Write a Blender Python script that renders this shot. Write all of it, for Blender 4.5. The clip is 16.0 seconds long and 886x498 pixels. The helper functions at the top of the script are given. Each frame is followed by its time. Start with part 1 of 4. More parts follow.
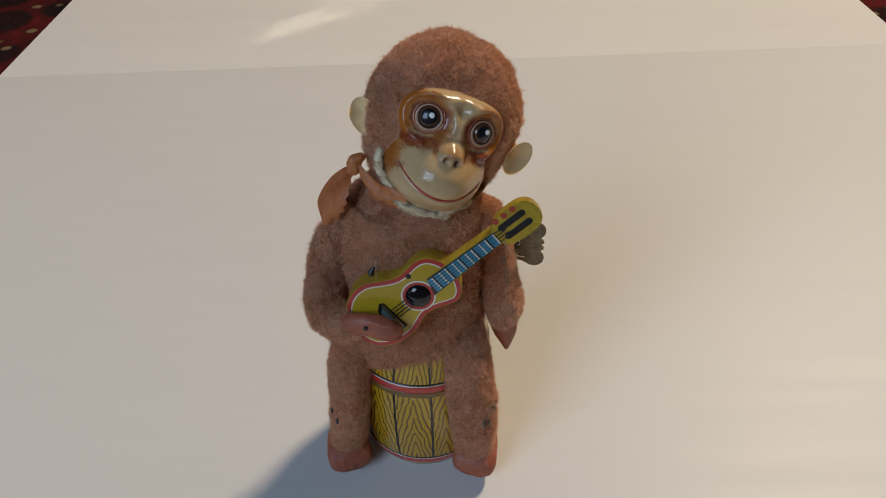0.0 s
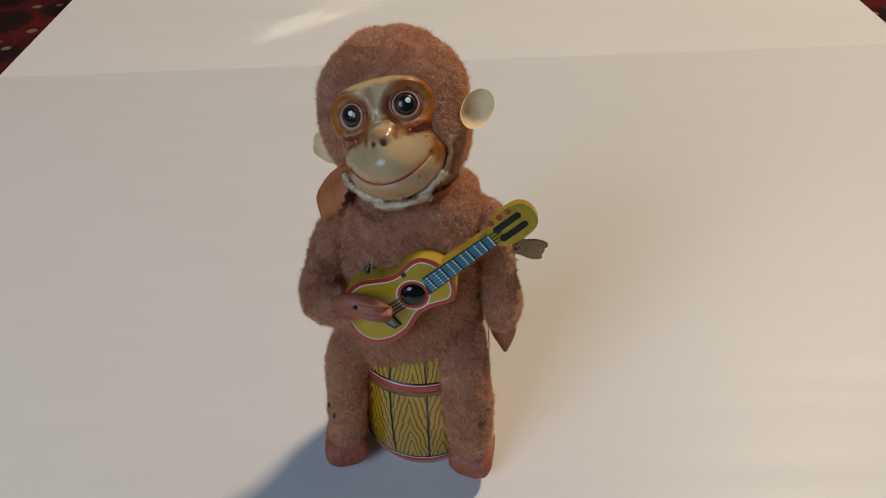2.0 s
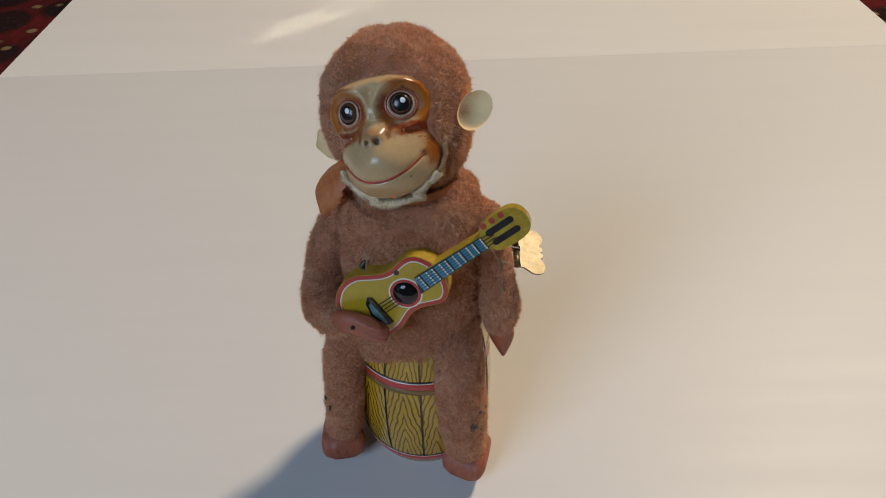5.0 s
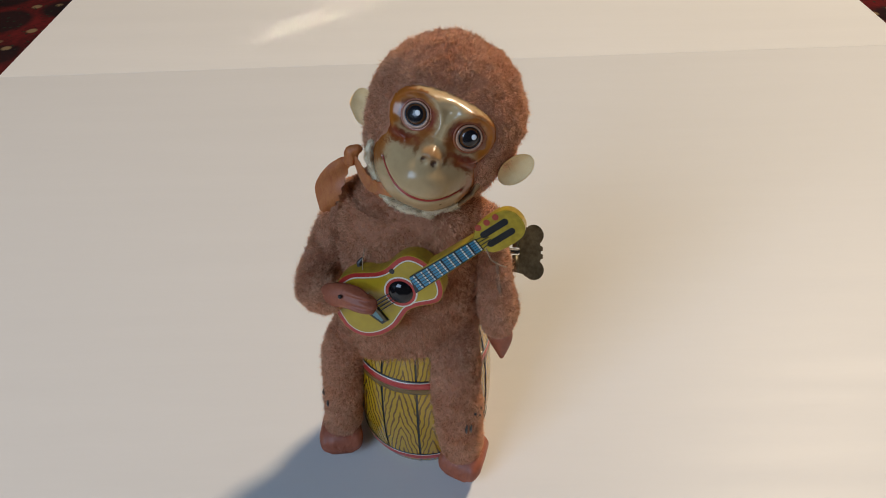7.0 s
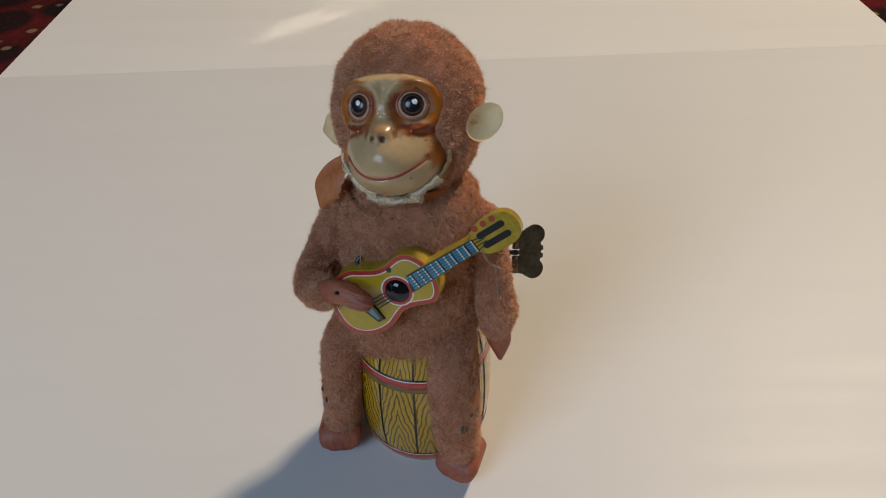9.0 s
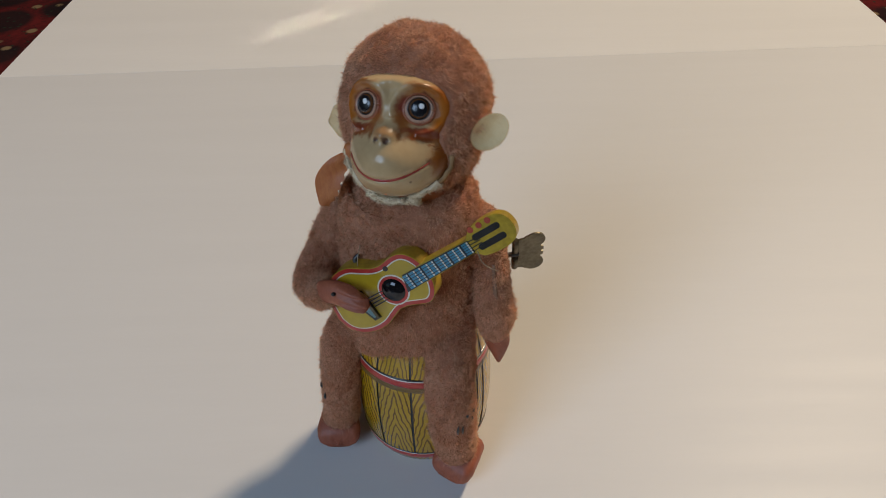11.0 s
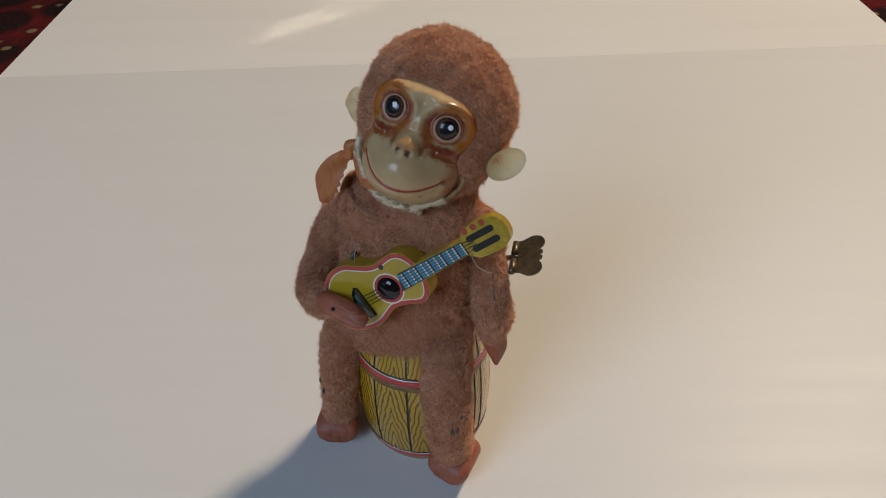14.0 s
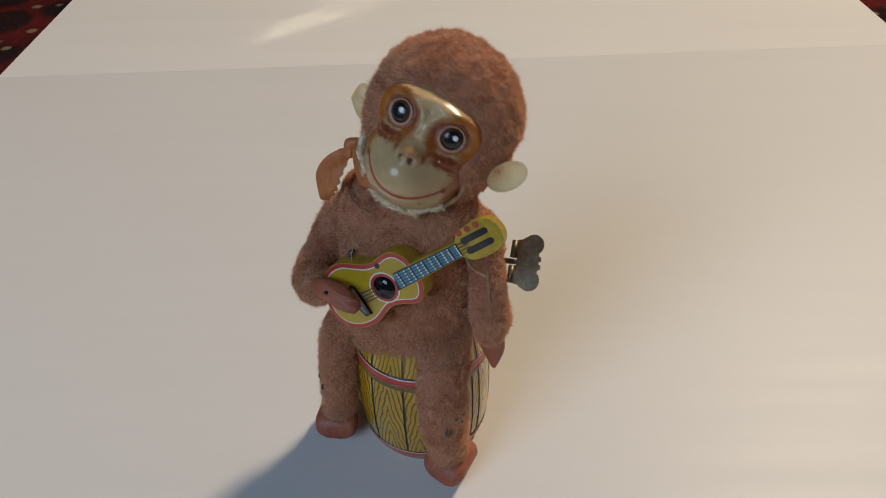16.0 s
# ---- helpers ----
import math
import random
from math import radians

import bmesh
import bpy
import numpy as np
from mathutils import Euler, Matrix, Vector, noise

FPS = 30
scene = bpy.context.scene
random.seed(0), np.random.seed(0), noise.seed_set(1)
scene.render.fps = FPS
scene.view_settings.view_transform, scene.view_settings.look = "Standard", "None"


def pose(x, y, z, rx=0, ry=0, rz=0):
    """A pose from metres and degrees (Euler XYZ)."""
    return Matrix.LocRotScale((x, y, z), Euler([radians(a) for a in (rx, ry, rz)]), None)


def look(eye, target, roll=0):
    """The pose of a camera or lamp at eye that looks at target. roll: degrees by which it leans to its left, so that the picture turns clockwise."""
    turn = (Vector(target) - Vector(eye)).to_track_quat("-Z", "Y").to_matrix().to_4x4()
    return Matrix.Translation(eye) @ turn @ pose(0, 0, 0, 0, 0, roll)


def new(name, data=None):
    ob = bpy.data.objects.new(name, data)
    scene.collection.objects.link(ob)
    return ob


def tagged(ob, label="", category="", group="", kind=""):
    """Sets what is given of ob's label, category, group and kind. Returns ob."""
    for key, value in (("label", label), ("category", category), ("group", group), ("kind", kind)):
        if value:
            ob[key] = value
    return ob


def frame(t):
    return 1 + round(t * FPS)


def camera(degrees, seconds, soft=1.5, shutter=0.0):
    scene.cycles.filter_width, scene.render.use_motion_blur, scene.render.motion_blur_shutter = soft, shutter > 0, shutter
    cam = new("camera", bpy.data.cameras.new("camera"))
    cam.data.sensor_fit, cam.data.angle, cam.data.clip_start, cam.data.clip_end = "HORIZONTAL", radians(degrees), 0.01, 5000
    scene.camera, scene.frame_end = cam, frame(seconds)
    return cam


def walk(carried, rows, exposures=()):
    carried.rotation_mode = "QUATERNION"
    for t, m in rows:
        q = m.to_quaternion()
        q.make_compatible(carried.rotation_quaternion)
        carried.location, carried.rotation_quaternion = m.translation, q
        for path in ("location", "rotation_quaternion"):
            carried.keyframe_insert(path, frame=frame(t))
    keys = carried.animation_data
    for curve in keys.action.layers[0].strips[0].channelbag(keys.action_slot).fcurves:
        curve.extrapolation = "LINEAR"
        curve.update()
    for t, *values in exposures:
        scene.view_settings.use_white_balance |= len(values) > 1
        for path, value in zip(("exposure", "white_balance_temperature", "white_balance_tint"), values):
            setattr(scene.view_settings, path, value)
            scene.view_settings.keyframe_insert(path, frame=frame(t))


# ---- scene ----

U = 0.00061  # toy units (about 0.6 mm) in metres


# ---- camera: stands still on the near side of the table ----
cam = camera(62.2, 16.0, soft=0.95, shutter=0.4)
EYE = Vector((15.7, -339.5, 446.9)) * U
AHEAD = Vector((0, math.cos(radians(40.1)), -math.sin(radians(40.1))))
VIEW = look(EYE, EYE + AHEAD, -1.33)
walk(cam, [(0.0, VIEW), (16.0, VIEW)], [(0, 0.0), (4, 0.0), (5.2, 0.1), (6.5, 0.2), (7, 0.22), (7.5, 0.15), (8, 0.1), (8.5, 0.05), (9.2, 0.01), (11.5, 0.0), (16, 0.0)])

# ---- world, light and exposure ----
scene.view_settings.exposure = 0.0
world = bpy.data.worlds.new("sky")
world.use_nodes = True
scene.world = world
_sky = world.node_tree.nodes.new("ShaderNodeTexSky")
_sky.sky_type, _sky.sun_disc = "NISHITA", False
_sky.sun_elevation, _sky.sun_rotation = radians(22), radians(40)
_bg = world.node_tree.nodes["Background"]
_bg.inputs["Strength"].default_value = 0.05
world.node_tree.links.new(_sky.outputs["Color"], _bg.inputs["Color"])


def area(name, place, target, w, h, watts, color):
    data = bpy.data.lights.new(name, "AREA")
    data.shape, data.size, data.size_y, data.energy, data.color = "RECTANGLE", w, h, watts, color
    ob = new(name, data)
    ob.matrix_world = look(place, target)
    return ob


# cool window daylight: lamp hung within the room, behind and beside the camera
area("window_daylight", (-1.0, -1.28, 1.15), (0, 0, 0.05), 0.9, 1.0, 18.4, (0.53, 0.72, 1.0))
# warm room lamp high above the far corner of the table
area("ceiling_lamp_glow", (1.42, 1.33, 2.2), (0, 0, 0.0), 0.3, 0.3, 61.5, (1.0, 0.81, 0.585))
# unseen lamp added low over the leaf to lay a bright streak on it
sliver = area("gap_light", (-0.105, 0.453, 0.42), (0, 0, 0), 0.13, 0.012, 0.0034, (1.0, 0.88, 0.7))
sliver.matrix_world = Matrix(((0.8, -0.6, 0, -0.105), (0.6, 0.8, 0, 0.453), (0, 0, 1, 0.42), (0, 0, 0, 1)))
sliver.data.spread = radians(7)


# ---- materials ----
def ramp(nt, a, b, pa=0.35, pb=0.65):
    r = nt.nodes.new("ShaderNodeValToRGB")
    r.color_ramp.elements[0].position, r.color_ramp.elements[1].position = pa, pb
    r.color_ramp.elements[0].color, r.color_ramp.elements[1].color = (*a, 1), (*b, 1)
    return r


def material(name, a, b, scale=400.0, rough=0.5, bump=0.1, metal=0.0, stretch=(1, 1, 1), detail=6.0, fine=0.0, coat=0.0, rough2=None):
    """Two tones mixed by noise at two scales, with a fine relief."""
    m = bpy.data.materials.new(name)
    m.use_nodes = True
    nt = m.node_tree
    bsdf = nt.nodes["Principled BSDF"]
    tc = nt.nodes.new("ShaderNodeTexCoord")
    mp = nt.nodes.new("ShaderNodeMapping")
    mp.inputs["Scale"].default_value = stretch
    nt.links.new(tc.outputs["Object"], mp.inputs["Vector"])
    n1 = nt.nodes.new("ShaderNodeTexNoise")
    n1.inputs["Scale"].default_value, n1.inputs["Detail"].default_value = scale, detail
    n2 = nt.nodes.new("ShaderNodeTexNoise")
    n2.inputs["Scale"].default_value, n2.inputs["Detail"].default_value = scale * 7.3, 3.0
    for n in (n1, n2):
        nt.links.new(mp.outputs["Vector"], n.inputs["Vector"])
    mix = nt.nodes.new("ShaderNodeMath")
    mix.operation = "MULTIPLY_ADD"
    mix.inputs[1].default_value = 0.35
    nt.links.new(n2.outputs["Fac"], mix.inputs[0])
    sc = nt.nodes.new("ShaderNodeMath")
    sc.operation = "MULTIPLY"
    sc.inputs[1].default_value = 0.65
    nt.links.new(n1.outputs["Fac"], sc.inputs[0])
    nt.links.new(sc.outputs[0], mix.inputs[2])
    r = ramp(nt, a, b)
    nt.links.new(mix.outputs[0], r.inputs["Fac"])
    nt.links.new(r.outputs["Color"], bsdf.inputs["Base Color"])
    rr = nt.nodes.new("ShaderNodeMapRange")
    rr.inputs["To Min"].default_value, rr.inputs["To Max"].default_value = rough, rough2 if rough2 is not None else min(1, rough + 0.15)
    nt.links.new(n1.outputs["Fac"], rr.inputs["Value"])
    nt.links.new(rr.outputs["Result"], bsdf.inputs["Roughness"])
    bsdf.inputs["Metallic"].default_value = metal
    bsdf.inputs["Coat Weight"].default_value = coat
    if bump:
        bp = nt.nodes.new("ShaderNodeBump")
        bp.inputs["Strength"].default_value, bp.inputs["Distance"].default_value = bump, 0.001
        nt.links.new(mix.outputs[0], bp.inputs["Height"])
        nt.links.new(bp.outputs["Normal"], bsdf.inputs["Normal"])
    return m


def fur_material(name, a, b, dark):
    """Plush: clumps at two scales, each strand a little lighter or darker; light shines through the pile."""
    m = material(name, a, b, scale=95, rough=0.85, bump=0.0)
    nt = m.node_tree
    bsdf = nt.nodes["Principled BSDF"]
    geo = nt.nodes.new("ShaderNodeNewGeometry")
    mx = nt.nodes.new("ShaderNodeMix")
    mx.data_type, mx.blend_type = "RGBA", "MIX"
    mr = nt.nodes.new("ShaderNodeMapRange")
    mr.inputs["From Min"].default_value, mr.inputs["To Max"].default_value = 0.45, 0.85
    nt.links.new(geo.outputs["Random Per Island"], mr.inputs["Value"])
    nt.links.new(mr.outputs["Result"], mx.inputs["Factor"])
    old = bsdf.inputs["Base Color"].links[0].from_socket
    nt.links.new(old, mx.inputs["A"])
    mx.inputs["B"].default_value = (*dark, 1)
    nt.links.new(mx.outputs["Result"], bsdf.inputs["Base Color"])
    bsdf.inputs["Specular IOR Level"].default_value = 0.2
    thin = nt.nodes.new("ShaderNodeBsdfTranslucent")
    nt.links.new(mx.outputs["Result"], thin.inputs["Color"])
    both = nt.nodes.new("ShaderNodeMixShader")
    both.inputs["Fac"].default_value = 0.48
    nt.links.new(bsdf.outputs["BSDF"], both.inputs[1])
    nt.links.new(thin.outputs["BSDF"], both.inputs[2])
    nt.links.new(both.outputs["Shader"], nt.nodes["Material Output"].inputs["Surface"])
    return m


FUR = fur_material("brown_plush", (0.84, 0.475, 0.29), (0.98, 0.67, 0.45), (0.3, 0.13, 0.073))
# backing cloth toned darker than the pile: shade between strands put in its colour
GAP_SHADE_BACKING = material("gap_shade_backing_cloth", (0.36, 0.155, 0.085), (0.46, 0.21, 0.12), 600, 0.95, 0.3)
SHORN = material("worn_backing_cloth", (0.24, 0.13, 0.08), (0.36, 0.21, 0.13), 900, 0.9, 0.3)
TAN = material("tan_backing_cloth", (0.26, 0.14, 0.06), (0.42, 0.26, 0.12), 500, 0.9, 0.5)
LEATHER = material("brown_rubber", (0.27, 0.072, 0.036), (0.42, 0.125, 0.062), 120, 0.45, 0.15, stretch=(1, 1, 0.4))
CREAM = material("cream_rubber", (0.85, 0.59, 0.28), (0.92, 0.68, 0.36), 260, 0.6, 0.1)
FELT = material("white_felt", (0.78, 0.63, 0.42), (0.92, 0.8, 0.58), 700, 0.95, 0.6)
RIBBON = material("orange_satin", (0.42, 0.115, 0.035), (0.55, 0.2, 0.06), 160, 0.4, 0.35, stretch=(3, 3, 0.6))
RED = material("red_lacquer", (0.42, 0.025, 0.02), (0.52, 0.05, 0.035), 120, 0.28, 0.03, coat=0.4)
WHITE_LINE = material("white_print", (0.66, 0.62, 0.5), (0.78, 0.74, 0.62), 200, 0.3, 0.0, coat=0.4)
BLACK = material("black_print", (0.008, 0.008, 0.009), (0.02, 0.02, 0.022), 200, 0.25, 0.0, coat=0.5)
GLOSS_BLACK = material("glossy_black_enamel", (0.004, 0.004, 0.005), (0.01, 0.01, 0.012), 200, 0.06, 0.0, rough2=0.1)
BROWN_PRINT = material("brown_print", (0.14, 0.075, 0.015), (0.2, 0.11, 0.025), 200, 0.3, 0.0, coat=0.4)
YELLOW = material("yellow_tin", (0.42, 0.27, 0.012), (0.52, 0.35, 0.018), 60, 0.25, 0.04, coat=0.5)
YELLOW_OLD = material("scuffed_yellow_tin", (0.3, 0.19, 0.014), (0.56, 0.38, 0.03), 90, 0.3, 0.08, coat=0.3)
BLUE = material("blue_print", (0.035, 0.2, 0.31), (0.06, 0.27, 0.39), 200, 0.3, 0.0, coat=0.4)
TEAL = material("teal_print", (0.1, 0.22, 0.24), (0.16, 0.3, 0.32), 200, 0.3, 0.0, coat=0.4)
STEEL = material("tarnished_brass", (0.1, 0.085, 0.055), (0.26, 0.22, 0.15), 110, 0.38, 0.2, metal=0.9)
DARK_STEEL = material("dark_steel", (0.06, 0.06, 0.06), (0.14, 0.14, 0.14), 200, 0.4, 0.1, metal=0.9)
LID = material("pinkish_white_paint", (0.4, 0.19, 0.12), (0.56, 0.35, 0.23), 240, 0.3, 0.0, coat=0.3)
LID_RED = material("red_brown_paint", (0.3, 0.075, 0.035), (0.4, 0.13, 0.05), 240, 0.3, 0.0, coat=0.3)
LIP = material("red_lip_paint", (0.34, 0.03, 0.02), (0.44, 0.07, 0.04), 300, 0.35, 0.0)
EYE_WHITE = material("eye_glint_paint", (0.85, 0.85, 0.83), (0.95, 0.95, 0.93), 200, 0.25, 0.0)
THREAD = material("pale_thread", (0.38, 0.26, 0.16), (0.5, 0.38, 0.25), 500, 0.9, 0.0)
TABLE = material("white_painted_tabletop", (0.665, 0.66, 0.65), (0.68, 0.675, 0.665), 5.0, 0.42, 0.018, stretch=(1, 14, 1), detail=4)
# far leaf's brighter look is put into this lighter base; both boards lie level
TABLE_FAR = material("brightened_glossy_leaf", (0.765, 0.755, 0.735), (0.785, 0.775, 0.755), 3.0, 0.3, 0.02, stretch=(1, 14, 1))
TABLE_EDGE = material("white_edge_band", (0.62, 0.6, 0.57), (0.7, 0.68, 0.65), 20, 0.5, 0.05)
# dark tone on the unseen walls and ceiling, to cut their bounced light
PLASTER = material("wall_plaster", (0.12, 0.118, 0.115), (0.16, 0.157, 0.153), 4, 0.9, 0.1)


def distance_mask(nt, vec, centre, r0, r1, squash=(1, 1, 1)):
    """1 within r0 of centre, falling to 0 at r1 (toy units, object space)."""
    sub = nt.nodes.new("ShaderNodeVectorMath")
    sub.operation = "SUBTRACT"
    sub.inputs[1].default_value = [c * U for c in centre]
    nt.links.new(vec, sub.inputs[0])
    mul = nt.nodes.new("ShaderNodeVectorMath")
    mul.operation = "MULTIPLY"
    mul.inputs[1].default_value = [s / U for s in squash]
    nt.links.new(sub.outputs[0], mul.inputs[0])
    ln = nt.nodes.new("ShaderNodeVectorMath")
    ln.operation = "LENGTH"
    nt.links.new(mul.outputs[0], ln.inputs[0])
    mr = nt.nodes.new("ShaderNodeMapRange")
    mr.interpolation_type = "SMOOTHSTEP"
    mr.inputs["From Min"].default_value, mr.inputs["From Max"].default_value = r0, r1
    mr.inputs["To Min"].default_value, mr.inputs["To Max"].default_value = 1, 0
    nt.links.new(ln.outputs["Value"], mr.inputs["Value"])
    return mr.outputs["Result"]


def layer(nt, below, mask, color, strength=1.0):
    mx = nt.nodes.new("ShaderNodeMix")
    mx.data_type = "RGBA"
    k = nt.nodes.new("ShaderNodeMath")
    k.operation = "MULTIPLY"
    k.inputs[1].default_value = strength
    nt.links.new(mask, k.inputs[0])
    nt.links.new(k.outputs[0], mx.inputs["Factor"])
    nt.links.new(below, mx.inputs["A"])
    mx.inputs["B"].default_value = (*color, 1)
    return mx.outputs["Result"]


def face_material():
    """Cream vinyl mask with brushed orange-brown round the eyes and cheeks."""
    m = material("painted_vinyl_face", (0.5, 0.335, 0.165), (0.58, 0.4, 0.205), 60, 0.17, 0.02, coat=0.15, rough2=0.27)
    nt = m.node_tree
    bsdf = nt.nodes["Principled BSDF"]
    bsdf.inputs["Specular IOR Level"].default_value = 0.35
    raw = nt.nodes["Texture Coordinate"].outputs["Object"]
    col = bsdf.inputs["Base Color"].links[0].from_socket
    # brush strokes: the paint's edges waver
    nz = nt.nodes.new("ShaderNodeTexNoise")
    nz.inputs["Scale"].default_value, nz.inputs["Detail"].default_value = 420, 4
    nt.links.new(raw, nz.inputs["Vector"])
    sh = nt.nodes.new("ShaderNodeVectorMath")
    sh.operation = "MULTIPLY_ADD"
    sh.inputs[1].default_value = (5 * U, 5 * U, 5 * U)
    nt.links.new(nz.outputs["Color"], sh.inputs[0])
    off = nt.nodes.new("ShaderNodeVectorMath")
    off.operation = "SUBTRACT"
    off.inputs[1].default_value = (2.5 * U, 2.5 * U, 2.5 * U)
    nt.links.new(raw, off.inputs[0])
    nt.links.new(off.outputs[0], sh.inputs[2])
    vec = sh.outputs[0]
    ORANGE, DEEP, DARK, PALE = (0.42, 0.125, 0.014), (0.25, 0.05, 0.009), (0.13, 0.028, 0.02), (0.55, 0.38, 0.2)
    for s in (-1, 1):
        col = layer(nt, col, distance_mask(nt, vec, (s * 18.5, -34, 43.5), 11.5, 15.5, (0.95, 0.0, 1.0)), ORANGE, 0.92)
        col = layer(nt, col, distance_mask(nt, vec, (s * 25, -30, 44), 2.0, 9.0, (1, 0, 0.55)), DEEP, 0.75)
        col = layer(nt, col, distance_mask(nt, vec, (s * 18, -34, 31.5), 2.0, 6.5, (0.5, 0, 1.6)), DEEP, 0.9)
        col = layer(nt, col, distance_mask(nt, vec, (s * 28, -30, 23), 2.5, 10, (1.1, 0, 0.65)), ORANGE, 0.95)
        col = layer(nt, col, distance_mask(nt, vec, (s * 27, -30, 41), 4, 9, (1, 0, 0.5)), ORANGE, 0.9)
        col = layer(nt, col, distance_mask(nt, vec, (s * 29.5, -28, 27), 3, 9, (1.1, 0, 0.6)), ORANGE, 0.9)
        col = layer(nt, col, distance_mask(nt, vec, (s * 22, -34, 32.5), 1, 3.6, (0.36, 0, 1.3)), (0.2, 0.032, 0.01), 0.85)
        col = layer(nt, col, distance_mask(nt, vec, (s * 14.6, -36, 44.8), 7.8, 10.6, (0.96, 0, 1)), PALE, 0.2)
        col = layer(nt, col, distance_mask(nt, vec, (s * 15.5, -36, 36.5), 1.5, 4.5, (0.5, 0, 1.3)), PALE, 0.75)
        col = layer(nt, col, distance_mask(nt, vec, (s * 14.6, -36, 44.8), 7.4, 9.2, (1, 0, 1)), DARK, 0.75)
        col = layer(nt, col, distance_mask(nt, vec, (s * 6.8, -38, 45), 1.0, 4.8, (1.0, 0, 0.5)), (0.22, 0.035, 0.025), 0.9)
        col = layer(nt, col, distance_mask(nt, vec, (s * 4.0, -44, 40), 0.5, 3.0, (1.0, 0, 0.6)), ORANGE, 0.5)
        col = layer(nt, col, distance_mask(nt, vec, (s * 2.7, -50, 28.6), 0.9, 2.1, (1, 0, 0.9)), (0.09, 0.04, 0.035), 0.9)
        col = layer(nt, col, distance_mask(nt, vec, (s * 7.6, -46, 31.5), 0.4, 1.7, (1, 0, 0.35)), (0.2, 0.07, 0.02), 0.8)
        col = layer(nt, col, distance_mask(nt, vec, (s * 21.8, -36, 19.0), 0.6, 2.6, (1, 0, 0.8)), (0.2, 0.05, 0.02), 0.7)
        col = layer(nt, col, distance_mask(nt, vec, (s * 7.5, -40, 37.5), 1.2, 4.5, (1.0, 0, 0.55)), (0.33, 0.1, 0.02), 0.7)
        col = layer(nt, col, distance_mask(nt, vec, (s * 26, -32, 17), 1.5, 6.5, (1.2, 0, 0.5)), (0.3, 0.09, 0.015), 0.8)
        for k in range(5):
            col = layer(nt, col, distance_mask(nt, vec, (s * (17.5 + 2.1 * k), -36, 30.6 - 1.5 * k), 0.25, 0.9, (0.32, 0, 1.25)), (0.26, 0.07, 0.02), 0.6)
        col = layer(nt, col, distance_mask(nt, vec, (s * 15, -36, 34.2), 0.6, 2.4, (0.2, 0, 1.2)), (0.22, 0.035, 0.018), 0.8)
        col = layer(nt, col, distance_mask(nt, vec, (s * 14.6, -36, 56.2), 0.4, 2.2, (0.22, 0, 1.1)), (0.3, 0.085, 0.015), 0.7)
    col = layer(nt, col, distance_mask(nt, vec, (0, -49, 32), 1.8, 6.0, (0.8, 0.0, 1.2)), (0.36, 0.17, 0.065), 0.75)
    # small chips in the paint
    spots = nt.nodes.new("ShaderNodeTexVoronoi")
    spots.inputs["Scale"].default_value = 150
    nt.links.new(raw, spots.inputs["Vector"])
    mr = nt.nodes.new("ShaderNodeMapRange")
    mr.inputs["From Min"].default_value, mr.inputs["From Max"].default_value = 0.05, 0.09
    mr.inputs["To Min"].default_value, mr.inputs["To Max"].default_value = 1, 0
    nt.links.new(spots.outputs["Distance"], mr.inputs["Value"])
    col = layer(nt, col, mr.outputs["Result"], (0.1, 0.05, 0.03), 0.6)
    nt.links.new(col, bsdf.inputs["Base Color"])
    return m


def eye_material():
    """Brown glass-like iris with a black pupil."""
    m = material("painted_eye", (0.1, 0.035, 0.012), (0.15, 0.06, 0.02), 300, 0.22, 0.0, coat=0.25, rough2=0.3)
    nt = m.node_tree
    bsdf = nt.nodes["Principled BSDF"]
    vec = nt.nodes["Texture Coordinate"].outputs["Object"]
    col = bsdf.inputs["Base Color"].links[0].from_socket
    col = layer(nt, col, distance_mask(nt, vec, (0, 0, 0), 3.9, 4.4, (1, 0, 1)), (0.006, 0.008, 0.012), 1.0)
    nt.links.new(col, bsdf.inputs["Base Color"])
    return m


